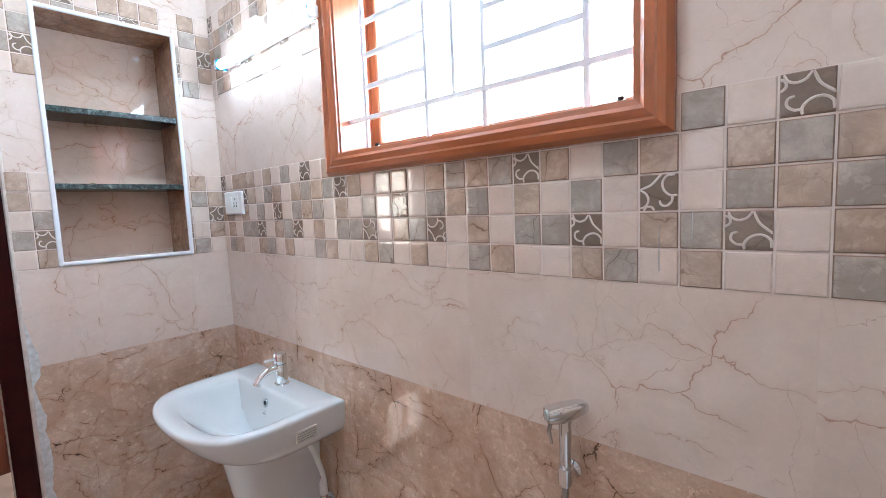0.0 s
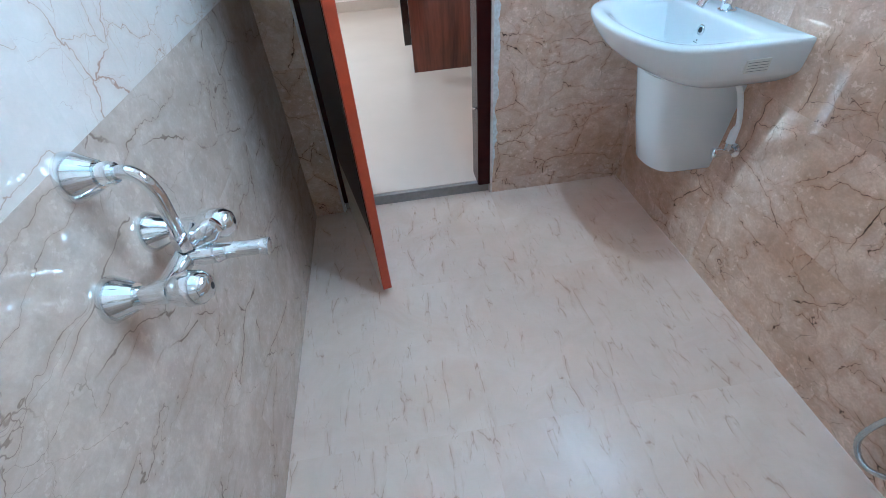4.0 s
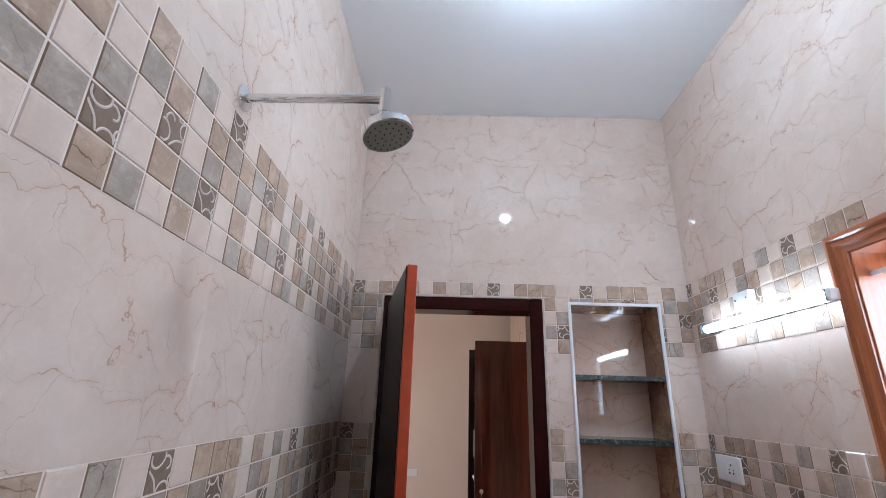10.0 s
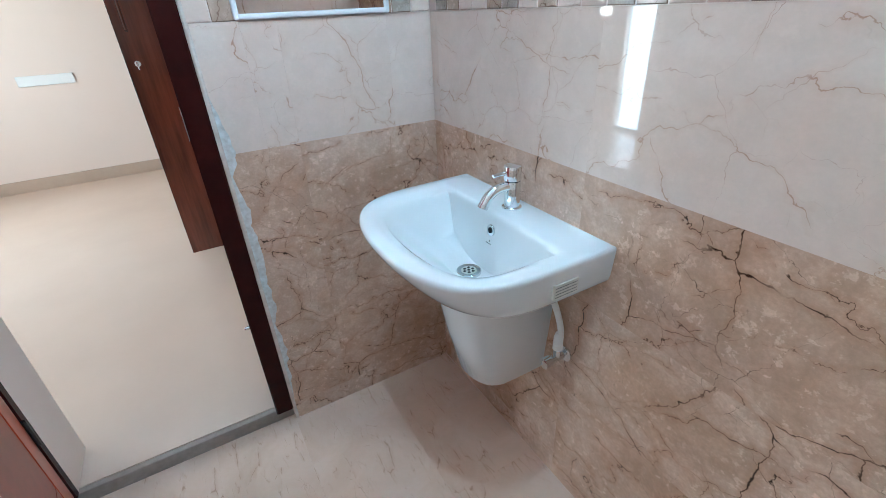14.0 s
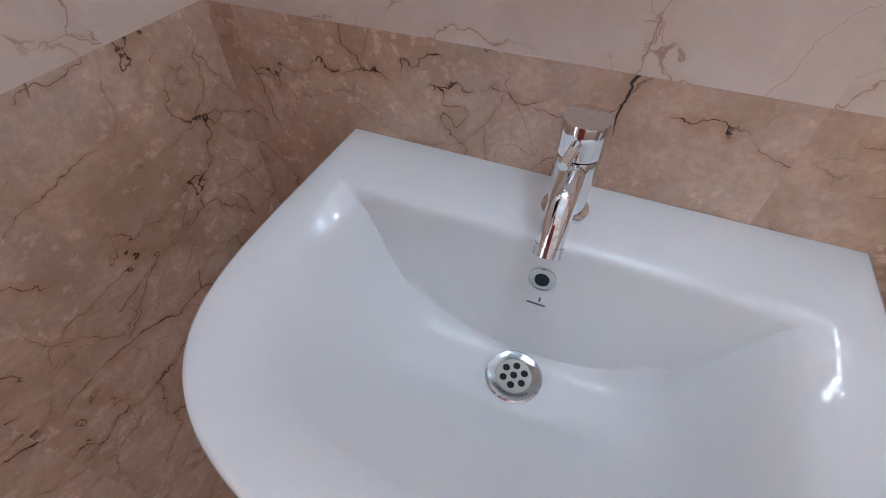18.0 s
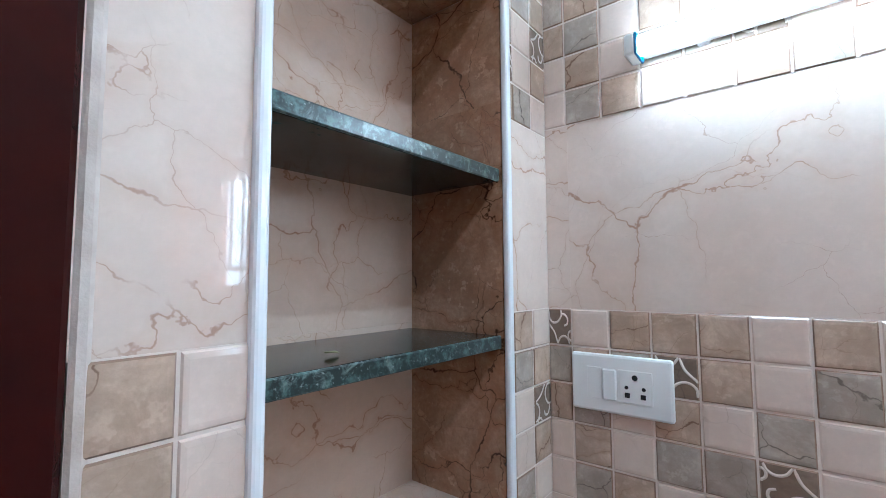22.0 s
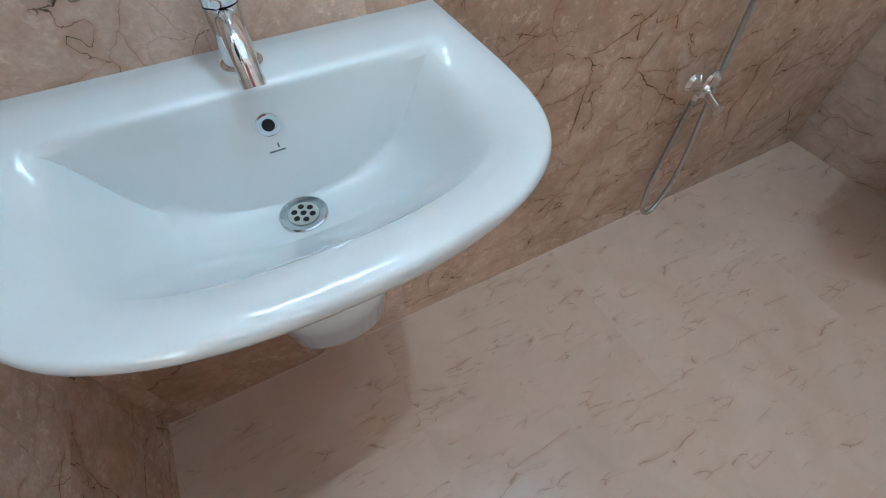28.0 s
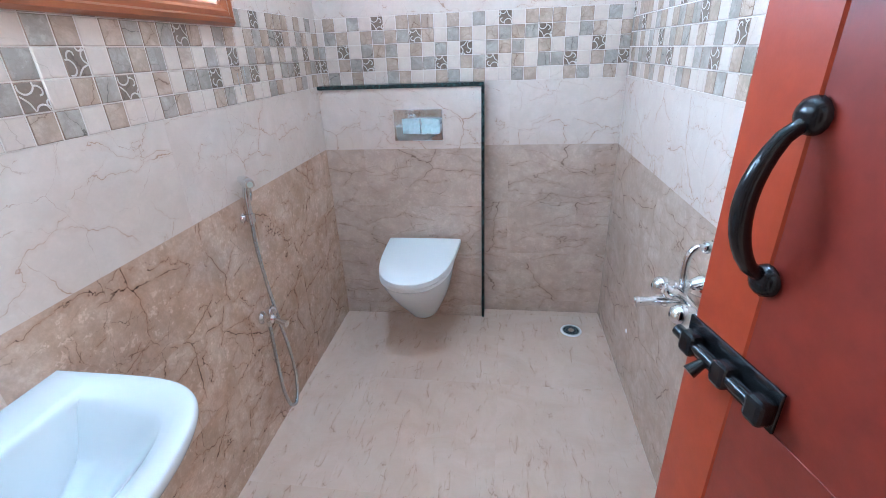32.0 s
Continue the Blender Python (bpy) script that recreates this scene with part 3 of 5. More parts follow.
def window():
    win = tagged(new("window_1"), "varnished teak window with white grille bars, open to bright daylight", "window", kind="structure")
    oy0, oy1, oz0, oz1 = 0.757, 1.663, 1.518, 2.120
    w, prof = WY0 - oy0, ((0.0, 0.012), (0.008, 0.026), (0.020, 0.030), (0.026, 0.022), (0.040, 0.026), (0.048, 0.018), (0.058, 0.016))

    def rail(name, p0, p1, inward, material):
        """Moulded casing piece, mitred at both ends."""
        p0, p1, inward = Vector(p0), Vector(p1), Vector(inward)
        d = (p1 - p0).normalized()
        rings = []
        for p, sgn in ((p0, 1), (p1, -1)):
            r = [p + (inward + sgn * d) * 0.0 + Vector((-0.004, 0, 0))]
            r += [p + (inward + sgn * d) * u + Vector((h, 0, 0)) for u, h in prof]
            r += [p + (inward + sgn * d) * w + Vector((-0.004, 0, 0))]
            rings.append(r)
        part(name, loft(rings), material, win)

    rail("casing", (0, oy0, oz0), (0, oy1, oz0), (0, 0, 1), M_WINWOOD)
    rail("casing", (0, oy1, oz1), (0, oy0, oz1), (0, 0, -1), M_WINWOOD)
    rail("casing", (0, oy0, oz1), (0, oy0, oz0), (0, 1, 0), M_WINWOODV)
    rail("casing", (0, oy1, oz0), (0, oy1, oz1), (0, -1, 0), M_WINWOODV)
    # lining of the opening and the outer sash frame
    part("window_sill", box((-0.205, WY0 + 0.004, WZ0 - 0.01), (0.010, WY1 - 0.004, WZ0 + 0.004), 0.002), M_WINWOOD, win)
    part("lining_head", box((-0.205, WY0 + 0.004, WZ1 - 0.004), (0.010, WY1 - 0.004, WZ1 + 0.01), 0.002), M_WINWOOD, win)
    part("lining_side", box((-0.205, WY0 - 0.01, WZ0), (0.010, WY0 + 0.0045, WZ1), 0.002), M_WINWOODV, win)
    part("lining_side", box((-0.205, WY1 - 0.0045, WZ0), (0.010, WY1 + 0.01, WZ1), 0.002), M_WINWOODV, win)
    part("sash_rail", box((-0.16, WY0, WZ0), (-0.11, WY1, WZ0 + 0.035), 0.004), M_WINWOOD, win)
    part("sash_rail", box((-0.16, WY0, WZ1 - 0.035), (-0.11, WY1, WZ1), 0.004), M_WINWOOD, win)
    part("sash_stile", box((-0.16, WY0, WZ0 + 0.035), (-0.11, WY0 + 0.035, WZ1 - 0.035), 0.004), M_WINWOODV, win)
    part("sash_stile", box((-0.16, WY1 - 0.035, WZ0 + 0.035), (-0.11, WY1, WZ1 - 0.035), 0.004), M_WINWOODV, win)
    gx = -0.03

    def bar(p0, p1):
        lo, hi = Vector((gx - 0.005, min(p0[0], p1[0]), min(p0[1], p1[1]))), Vector((gx + 0.005, max(p0[0], p1[0]), max(p0[1], p1[1])))
        if abs(p0[0] - p1[0]) < 1e-6:
            lo.y, hi.y = lo.y - 0.006, hi.y + 0.006
            lo.x, hi.x = lo.x + 0.0005, hi.x - 0.0005
        else:
            lo.z, hi.z = lo.z - 0.006, hi.z + 0.006
        part("grille_bar", box(lo, hi, 0.0015), M_BAR, win, "white enamelled grille bar")

    v = GRILLE_V
    for y in v[:2] + v[3:]:
        bar((y, WZ0), (y, WZ1))
    for z in (GRILLE_H[0], GRILLE_H[-1]):
        bar((WY0, z), (WY1, z))
    bar((v[2], GRILLE_H[0]), (v[2], GRILLE_H[-1]))
    for z in GRILLE_H[1:-1]:
        bar((v[0], z), (v[1], z))
        bar((v[3], z), (v[4], z))
    for y in (WY0 + 0.05, WY1 - 0.07):
        st = part("stay", box((-0.075, y - 0.035, WZ0), (-0.055, y + 0.035, WZ0 + 0.012), 0.003), M_BLACK, win, "black metal casement stay")
        part("stay_peg", sweep([(-0.065, y + 0.02, WZ0 + 0.010), (-0.065, y + 0.02, WZ0 + 0.026)], 0.006, None, 10), M_BLACK, st, "", True)
        part("stay_arm", sweep([(-0.065, y - 0.03, WZ0 + 0.016), (-0.065, y + 0.03, WZ0 + 0.018)], 0.004, None, 8), M_STEEL, st, "", True)


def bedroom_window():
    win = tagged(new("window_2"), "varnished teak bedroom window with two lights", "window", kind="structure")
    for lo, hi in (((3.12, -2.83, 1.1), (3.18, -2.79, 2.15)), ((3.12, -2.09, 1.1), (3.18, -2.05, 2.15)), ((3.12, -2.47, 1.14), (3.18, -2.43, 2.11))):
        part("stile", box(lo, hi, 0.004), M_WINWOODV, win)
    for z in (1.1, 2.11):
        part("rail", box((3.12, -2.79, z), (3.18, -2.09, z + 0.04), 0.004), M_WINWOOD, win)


GRILLE_V = (0.890, 1.115, 1.200, 1.283, 1.508)
GRILLE_H = (1.665, 1.746, 1.828, 1.912, 2.003)
def smear(name, m, w, h, seed, label):
    """A thin trowelled patch with a ragged outline, lying in the local xz plane, facing +y."""
    rnd = random.Random(seed)
    n = 26
    bm = bmesh.new()
    rows = []
    for k in range(n + 1):
        z = h * k / n
        a = 0.5 + 0.5 * noise.noise((seed * 3.1, z * 14, 0.3)) + rnd.uniform(-0.12, 0.12)
        end = min(1.0, 5 * k / n, 5 * (n - k) / n)
        x1 = max(0.001, 0.45 * w * a * end)
        rows.append([bm.verts.new((0, 0.0002, z)), bm.verts.new((x1 * 0.6, 0.0020, z)), bm.verts.new((x1, 0.0003, z + rnd.uniform(-0.004, 0.004)))])
    for a, b in zip(rows, rows[1:]):
        for k in range(2):
            bm.faces.new((a[k], a[k + 1], b[k + 1], b[k]))
    ob = link(name, bm, M_SMEAR, True, m)
    return tagged(ob, label, "cement smear", kind="structure")


door_frame()
for z0, hh, ww, sd in ((0.10, 0.50, 0.075, 1), (0.42, 0.40, 0.105, 2), (0.70, 0.42, 0.085, 5)):
    smear("cement_smear", pose(DOOR_X0 - 0.010, 0, z0, 0, 0, 0) @ Matrix.Diagonal((-1, 1, 1, 1)), ww, hh, sd, "dried white cement smear beside the door frame")
for y, z, hh, ww in ((1.688, 1.345, 0.050, 0.007), (1.640, 1.300, 0.075, 0.005)):
    smear("cement_drip", pose(0.0022, y, z, 0, 0, -90), ww, hh, 8, "small white cement drip on the mosaic band")
door_leaf()
window()
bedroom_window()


# ---- niche ----
def niche():
    tr = tagged(new("trim_niche"), "white plastic edge trim round the niche", "trim", kind="structure")
    w = 0.014
    part("trim_piece", box((NX0 - w, -0.004, NZ0 - w), (NX0, 0.008, NZ1 + w), 0.005, None, 3), M_TRIM, tr)
    part("trim_piece", box((NX1, -0.004, NZ0 - w), (NX1 + w, 0.008, NZ1 + w), 0.005, None, 3), M_TRIM, tr)
    part("trim_piece", box((NX0 - 0.006, -0.0036, NZ0 - w + 0.0005), (NX1 + 0.006, 0.0075, NZ0), 0.005, None, 3), M_TRIM, tr)
    part("trim_piece", box((NX0 - 0.006, -0.0036, NZ1), (NX1 + 0.006, 0.0075, NZ1 + w - 0.0005), 0.005, None, 3), M_TRIM, tr)
    for z in (1.543, 1.788):
        sh = thing("shelf", pose(0, 0, z), "dark green granite shelf slab in the wall niche", "shelf", "niche shelves")
        part("slab", box((NX0 + 0.001, -NDEPTH, -0.019), (NX1 - 0.001, -0.010, 0), 0.001), M_GRANITE, sh)
        part("front_edge", box((NX0 + 0.001, -0.010, -0.019), (NX1 - 0.001, -0.006, 0), 0.0015), M_GRANITEEDGE, sh, "sawn paler front edge")
    rnd = random.Random(4)
    bm = bmesh.new()
    pts = [(0.40 + rnd.uniform(-0.012, 0.012), -0.055 + rnd.uniform(-0.008, 0.008), 1.5435 + rnd.uniform(0.001, 0.007)) for _ in range(9)]
    for p in pts:
        bm.verts.new(p)
    bmesh.ops.convex_hull(bm, input=bm.verts)
    tagged(link("crumpled_leaf", bm, mat("dry_leaf", (0.33, 0.30, 0.14), 0.8)), "small dry crumpled scrap on the granite shelf", "scrap")


niche()


# ---- wash basin ----
BY, BHW, BX, BZT = 0.463, 0.281, 0.411, 0.846


def basin_ring(d, back, z, front_less=0.0, n=64, m=12):
    hw, fx = BHW - d, BX - d - front_less
    out = []
    for k in range(n + 1):
        v = -math.cos(math.pi * k / n)
        out.append((back + (fx - back) * max(0.0, 1 - abs(v) ** 2.2) ** 0.16, BY + hw * v, z))
    for k in range(1, m):
        out.append((back, BY + hw * (1 - 2 * k / m), z))
    return out


def basin():
    b = thing("wash_basin", pose(0, 0, 0), "white ceramic wall-hung wash basin with a curved front", "wash basin")
    rings = [(0.150, 0, 0.676, 0.10), (0.112, 0, 0.690, 0.082), (0.070, 0, 0.712, 0.066), (0.036, 0, 0.735, 0.054), (0.016, 0, 0.752, 0.047), (0.008, 0, 0.762, 0.042), (0.005, 0, 0.775, 0.033), (0.003, 0, 0.795, 0.019), (0.0015, 0, 0.815, 0.007),
             (0.0003, 0, 0.832, 0), (0.0, 0, 0.838, 0), (0.002, 0.0, 0.8435, 0), (0.006, 0.004, BZT, 0), (0.026, 0.088, BZT - 0.0001, 0), (0.031, 0.0935, BZT - 0.0006, 0), (0.037, 0.0980, BZT - 0.0018, 0), (0.043, 0.1012, BZT - 0.0040, 0), (0.049, 0.1032, BZT - 0.0072, 0)]
    # the deck breaks sharply into the back slope, the sides and front roll softly into the bowl
    soft = ((0.058, 0.0118), (0.068, 0.019), (0.077, 0.0315), (0.087, 0.048), (0.098, 0.067), (0.110, 0.085), (0.123, 0.101), (0.138, 0.1135), (0.155, 0.123),
            (0.172, 0.130), (0.190, 0.135), (0.208, 0.1388), (0.226, 0.1415), (0.245, 0.1437), (0.262, 0.1455))
    for d, drop in soft:
        r = drop / 0.1455
        ahead = 0.05 + 0.145 * (r / 0.95) ** 1.15 if r < 0.95 else 0.195 + 0.037 * (r - 0.95) / 0.05
        rings.append((d, 0.104 + 0.037 * r ** 1.5, BZT - drop, ahead - d))
    part("bowl", loft([basin_ring(*r) for r in rings]), M_CERAMIC, b, smooth=75)
    # half pedestal
    prof = []
    for z, w, x in ((0.372, 0.094, 0.190), (0.378, 0.099, 0.197), (0.52, 0.113, 0.230), (0.697, 0.128, 0.262)):
        r = [(0, BY - w, z), (x * 0.45, BY - w, z)]
        r += [(x - (x * 0.55) * (1 - math.sin(math.pi * k / 16) ** 0.55), BY - w * math.cos(math.pi * k / 16), z) for k in range(1, 16)]
        r += [(x * 0.45, BY + w, z), (0, BY + w, z)]
        prof.append(r)
    part("half_pedestal", loft(prof), M_CERAMIC, b, smooth=50)
    # waste and overflow
    wx, wz = 0.178, 0.7058
    ws = part("waste", lathe([(-0.004, 0.031), (0.0022, 0.031), (0.0034, 0.029), (0.0010, 0.020)], (wx, BY, wz), (0, 0, 1)), M_RINGMETAL, b, "chrome waste with a drilled strainer", True)
    part("strainer", lathe([(0, 0.0195), (0.001, 0.0195), (0.0012, 0.0)], (wx, BY, wz + 0.0016), (0, 0, 1)), M_GREYMETAL, ws)
    for k in range(7):
        r, a = (0 if k == 0 else 0.0118), k * math.pi / 3
        part("strainer_hole", lathe([(0, 0.0040), (0.0006, 0.0040)], (wx + r * math.cos(a), BY + r * math.sin(a), wz + 0.0027), (0, 0, 1), None, 10), M_HOLE, ws)
    ov = part("overflow_ring", lathe([(-0.003, 0.0145), (0.002, 0.0145), (0.003, 0.012), (0.002, 0.007)], (0.1115, BY, 0.800), (1, 0, 0.18)), M_RINGMETAL, b, "chrome overflow ring", True)
    part("overflow_hole", lathe([(0, 0.0075), (0.0008, 0.0075)], (0.1140, BY, 0.8004), (1, 0, 0.18), None, 14), M_HOLE, ov)
    part("maker_mark", box((0.1180, BY - 0.010, 0.7655), (0.1200, BY + 0.010, 0.7672)), M_INK, b)
    part("maker_mark", box((0.1170, BY + 0.002, 0.7700), (0.1186, BY + 0.004, 0.7760)), M_INK, b)
    lb = part("label", box((0.10, BY + BHW - 0.0105, 0.775), (0.165, BY + BHW + 0.0008, 0.808), 0.0004), M_LABEL, b, "grey paper sticker")
    for z in (0.801, 0.794, 0.787, 0.780):
        part("label_line", box((0.104, BY + BHW + 0.0008, z - 0.0006), (0.160, BY + BHW + 0.0012, z + 0.0006)), M_INK, lb)


def basin_tap():
    t = thing("basin_tap", pose(0.050, BY, BZT), "chrome pillar tap with a lever on the basin", "tap")
    part("base_ring", lathe([(0, 0.0245), (0.003, 0.0245), (0.005, 0.022)], (0, 0, 0), (0, 0, 1)), M_CHROME, t, "", True)
    part("body", lathe([(0.004, 0.0195), (0.010, 0.019), (0.068, 0.0205), (0.0695, 0.0195)], (0, 0, 0), (0, 0, 1)), M_CHROME, t, "", True)
    part("cap", lathe([(0.0705, 0.0190), (0.072, 0.0208), (0.104, 0.0222), (0.1065, 0.021), (0.107, 0.0)], (0, 0, 0), (0, 0, 1)), M_CHROME, t, "", True)
    part("lever", sweep([(0.016, -0.002, 0.091), (0.032, -0.004, 0.090), (0.052, -0.007, 0.088)], [0.0048, 0.0048, 0.0044], None, 10), M_CHROME, t, "", True)
    part("spout", sweep(spline([(0.008, 0, 0.057), (0.030, 0, 0.058), (0.053, 0, 0.054), (0.072, 0, 0.041), (0.083, 0, 0.026)], 6), 0.0122, None, 16), M_CHROME, t, "", True)
    part("aerator", lathe([(0, 0.0128), (0.010, 0.0128)], (0.0825, 0, 0.027), (0.6, 0, -1)), M_STEEL, t, "", True)


def basin_valve():
    v = thing("angle_valve", pose(0, 0.642, 0.485), "chrome angle valve with a white supply hose under the basin", "valve")
    part("flange", lathe([(0, 0.022), (0.004, 0.022), (0.010, 0.012)], (0, 0, 0), (1, 0, 0)), M_CHROME, v, "", True)
    part("body", lathe([(0.006, 0.010), (0.05, 0.010), (0.052, 0.014), (0.074, 0.015), (0.076, 0.010)], (0, 0, 0), (1, 0, 0)), M_CHROME, v, "", True)
    part("nut", sweep([(0.03, 0, 0.0), (0.03, 0, 0.035)], 0.010, None, 6), M_CHROME, v)
    part("hose", sweep(spline([(0.03, 0, 0.03), (0.030, 0.006, 0.08), (0.040, 0.004, 0.13), (0.055, -0.010, 0.19), (0.07, -0.04, 0.23)], 8), 0.008, None, 10), M_PLASTIC, v, "white supply hose", True)
    part("hose_cuff", lathe([(0, 0.013), (0.035, 0.012), (0.05, 0.008)], (0.03, 0, 0.03), (0, 0, 1), None, 12), M_PLASTIC, v, "", True)


basin()
basin_tap()
basin_valve()


# ---- lights and sockets ----
def tube_light():
    """Slim batten: a white housing against the wall, its glowing half-round diffuser facing the room."""
    t = thing("tube_light", pose(0, 0.465, 1.960), "lit white slim tube light on the wall", "tube light")
    hl, n = 0.298, 18
    part("housing", box((0.010, -hl, -0.011), (0.026, hl, 0.011), 0.003, None, 2), M_PLASTIC, t, "white housing")
    rings = [[(0.037 + 0.0145 * math.cos(radians(-135 + 270 * k / n)), y, 0.0145 * math.sin(radians(-135 + 270 * k / n))) for k in range(n + 1)] for y in (-hl + 0.001, hl - 0.001)]
    part("diffuser", loft(rings), M_TUBE, t, "glowing diffuser", True)
    for s in (-1, 1):
        part("end_cap", box((0.011, s * hl - 0.008 + s * 0.008, -0.0165), (0.053, s * hl + 0.008 + s * 0.008, 0.0165), 0.004, None, 2), M_PLASTIC, t)
        part("cap_ring", box((0.0105, s * hl - 0.003, -0.017), (0.0535, s * hl + 0.003, 0.017), 0.004, None, 2), M_GREEN, t, "teal ring")
    part("mount_box", box((0, -0.122, 0.046), (0.028, -0.036, 0.098), 0.004, None, 2), M_PLASTIC, t, "white driver box with two screws")
    for y in (-0.108, -0.050):
        part("screw", lathe([(0, 0.004), (0.0015, 0.003)], (0.028, y, 0.072), (1, 0, 0), None, 10), M_STEEL, t)
    for y in (-0.22, 0.22):
        part("clip", box((0, y - 0.008, -0.011), (0.013, y + 0.008, 0.011), 0.002), M_PLASTIC, t)


def bulb():
    b = thing("ceiling_lamp", pose(0.66, 1.05, H), "lit white bulb in a batten holder on the ceiling", "lamp")
    part("holder", lathe([(0, 0.045), (0.006, 0.045), (0.016, 0.024), (0.065, 0.022), (0.068, 0.018)], (0, 0, 0), (0, 0, -1)), M_PLASTIC, b, "", True)
    part("bulb_neck", lathe([(0.062, 0.014), (0.080, 0.016), (0.100, 0.023)], (0, 0, 0), (0, 0, -1)), M_PLASTIC, b, "", True)
    part("bulb_dome", lathe([(0.1005, 0.0230), (0.108, 0.0272), (0.118, 0.0290), (0.128, 0.0268), (0.136, 0.0190), (0.140, 0.0090), (0.141, 0.0)], (0, 0, 0), (0, 0, -1)), M_BULB, b, "glowing dome", True)


def socket():
    s = thing("switch_socket", pose(0, 0.1165, 1.4655), "white modular switch and socket plate on the mosaic band", "socket")
    part("plate", box((0.001, -0.0735, -0.0435), (0.012, 0.0735, 0.0435), 0.004, None, 2), M_PLASTIC, s)
    part("blank", box((0.012, -0.048, -0.024), (0.0128, -0.026, 0.024), 0.0005), M_PLASTIC, s)
    part("rocker", box((0.012, -0.024, -0.023), (0.0165, -0.003, 0.023), 0.002), M_PLASTIC, s)
    sk = part("outlet", box((0.012, -0.001, -0.024), (0.0135, 0.047, 0.024), 0.001), M_PLASTIC, s)
    for y, z, r in ((0.023, 0.014, 0.0042), (0.011, -0.001, 0.0028), (0.035, -0.001, 0.0028)):
        part("pin_hole", lathe([(0, r), (0.0006, r)], (0.0134, y, z), (1, 0, 0), None, 10), M_HOLE, sk)
    for y in (0.012, 0.034):
        part("pin_hole", box((0.0134, y - 0.0035, -0.0155), (0.0141, y + 0.0035, -0.0085)), M_HOLE, sk)


def far_plate():
    s = thing("switch_plate", pose(1.55, -3.58, 0.90), "long white switch plate on the bedroom wall", "switch plate")
    part("plate", box((-0.185, 0.0, -0.038), (0.185, 0.012, 0.038), 0.004), M_PLASTIC, s)
    part("outlet", box((-0.15, 0.012, -0.028), (-0.10, 0.014, 0.028), 0.001), M_PLASTIC, s)


tube_light()
bulb()
socket()
far_plate()


# ---- shower and taps on the wet wall ----
def shower():
    s = thing("overhead_shower", pose(W, 1.161, 2.240), "chrome overhead shower on a straight wall arm", "shower")
    part("flange", lathe([(0, 0.027), (0.004, 0.027), (0.009, 0.015)], (0, 0, 0), (-1, 0, 0)), M_CHROME, s, "", True)
    part("arm", sweep([(-0.004, 0, 0), (-0.292, 0, 0.004)], 0.0095, None, 16), M_CHROME, s, "", True)
    part("elbow", sweep([(-0.290, 0, 0.024), (-0.290, 0, -0.030)], 0.0125, None, 16), M_CHROME, s, "", True)
    part("ball_joint", lathe([(0, 0.009), (0.008, 0.014), (0.018, 0.014), (0.026, 0.010)], (-0.290, 0, -0.030), (-0.1, 0.15, -1)), M_CHROME, s, "", True)
    ax = Vector((-0.28, 0.05, -1)).normalized()
    hd = part("head", lathe([(0, 0.014), (0.008, 0.030), (0.018, 0.050), (0.036, 0.052), (0.038, 0.049)], (-0.293, 0.004, -0.052), ax, None, 36), M_CHROME, s, "", True)
    part("nozzle_plate", lathe([(0.0375, 0.049), (0.0385, 0.048), (0.0388, 0.0)], (-0.293, 0.004, -0.052), ax, None, 36), M_PLATE, hd, "dull dark nozzle plate", True)
    side = ax.cross(Vector((0, 1, 0))).normalized()
    up = ax.cross(side)
    bm = bmesh.new()
    for ring, cnt in ((0.012, 6), (0.026, 12), (0.040, 18)):
        for k in range(cnt):
            a = 2 * math.pi * k / cnt
            lathe([(0, 0.0016), (0.0018, 0.0012)], Vector((-0.293, 0.004, -0.052)) + ax * 0.0386 + ring * (math.cos(a) * side + math.sin(a) * up), ax, bm, 6)
    part("nozzles", bm, M_BLACK, hd)


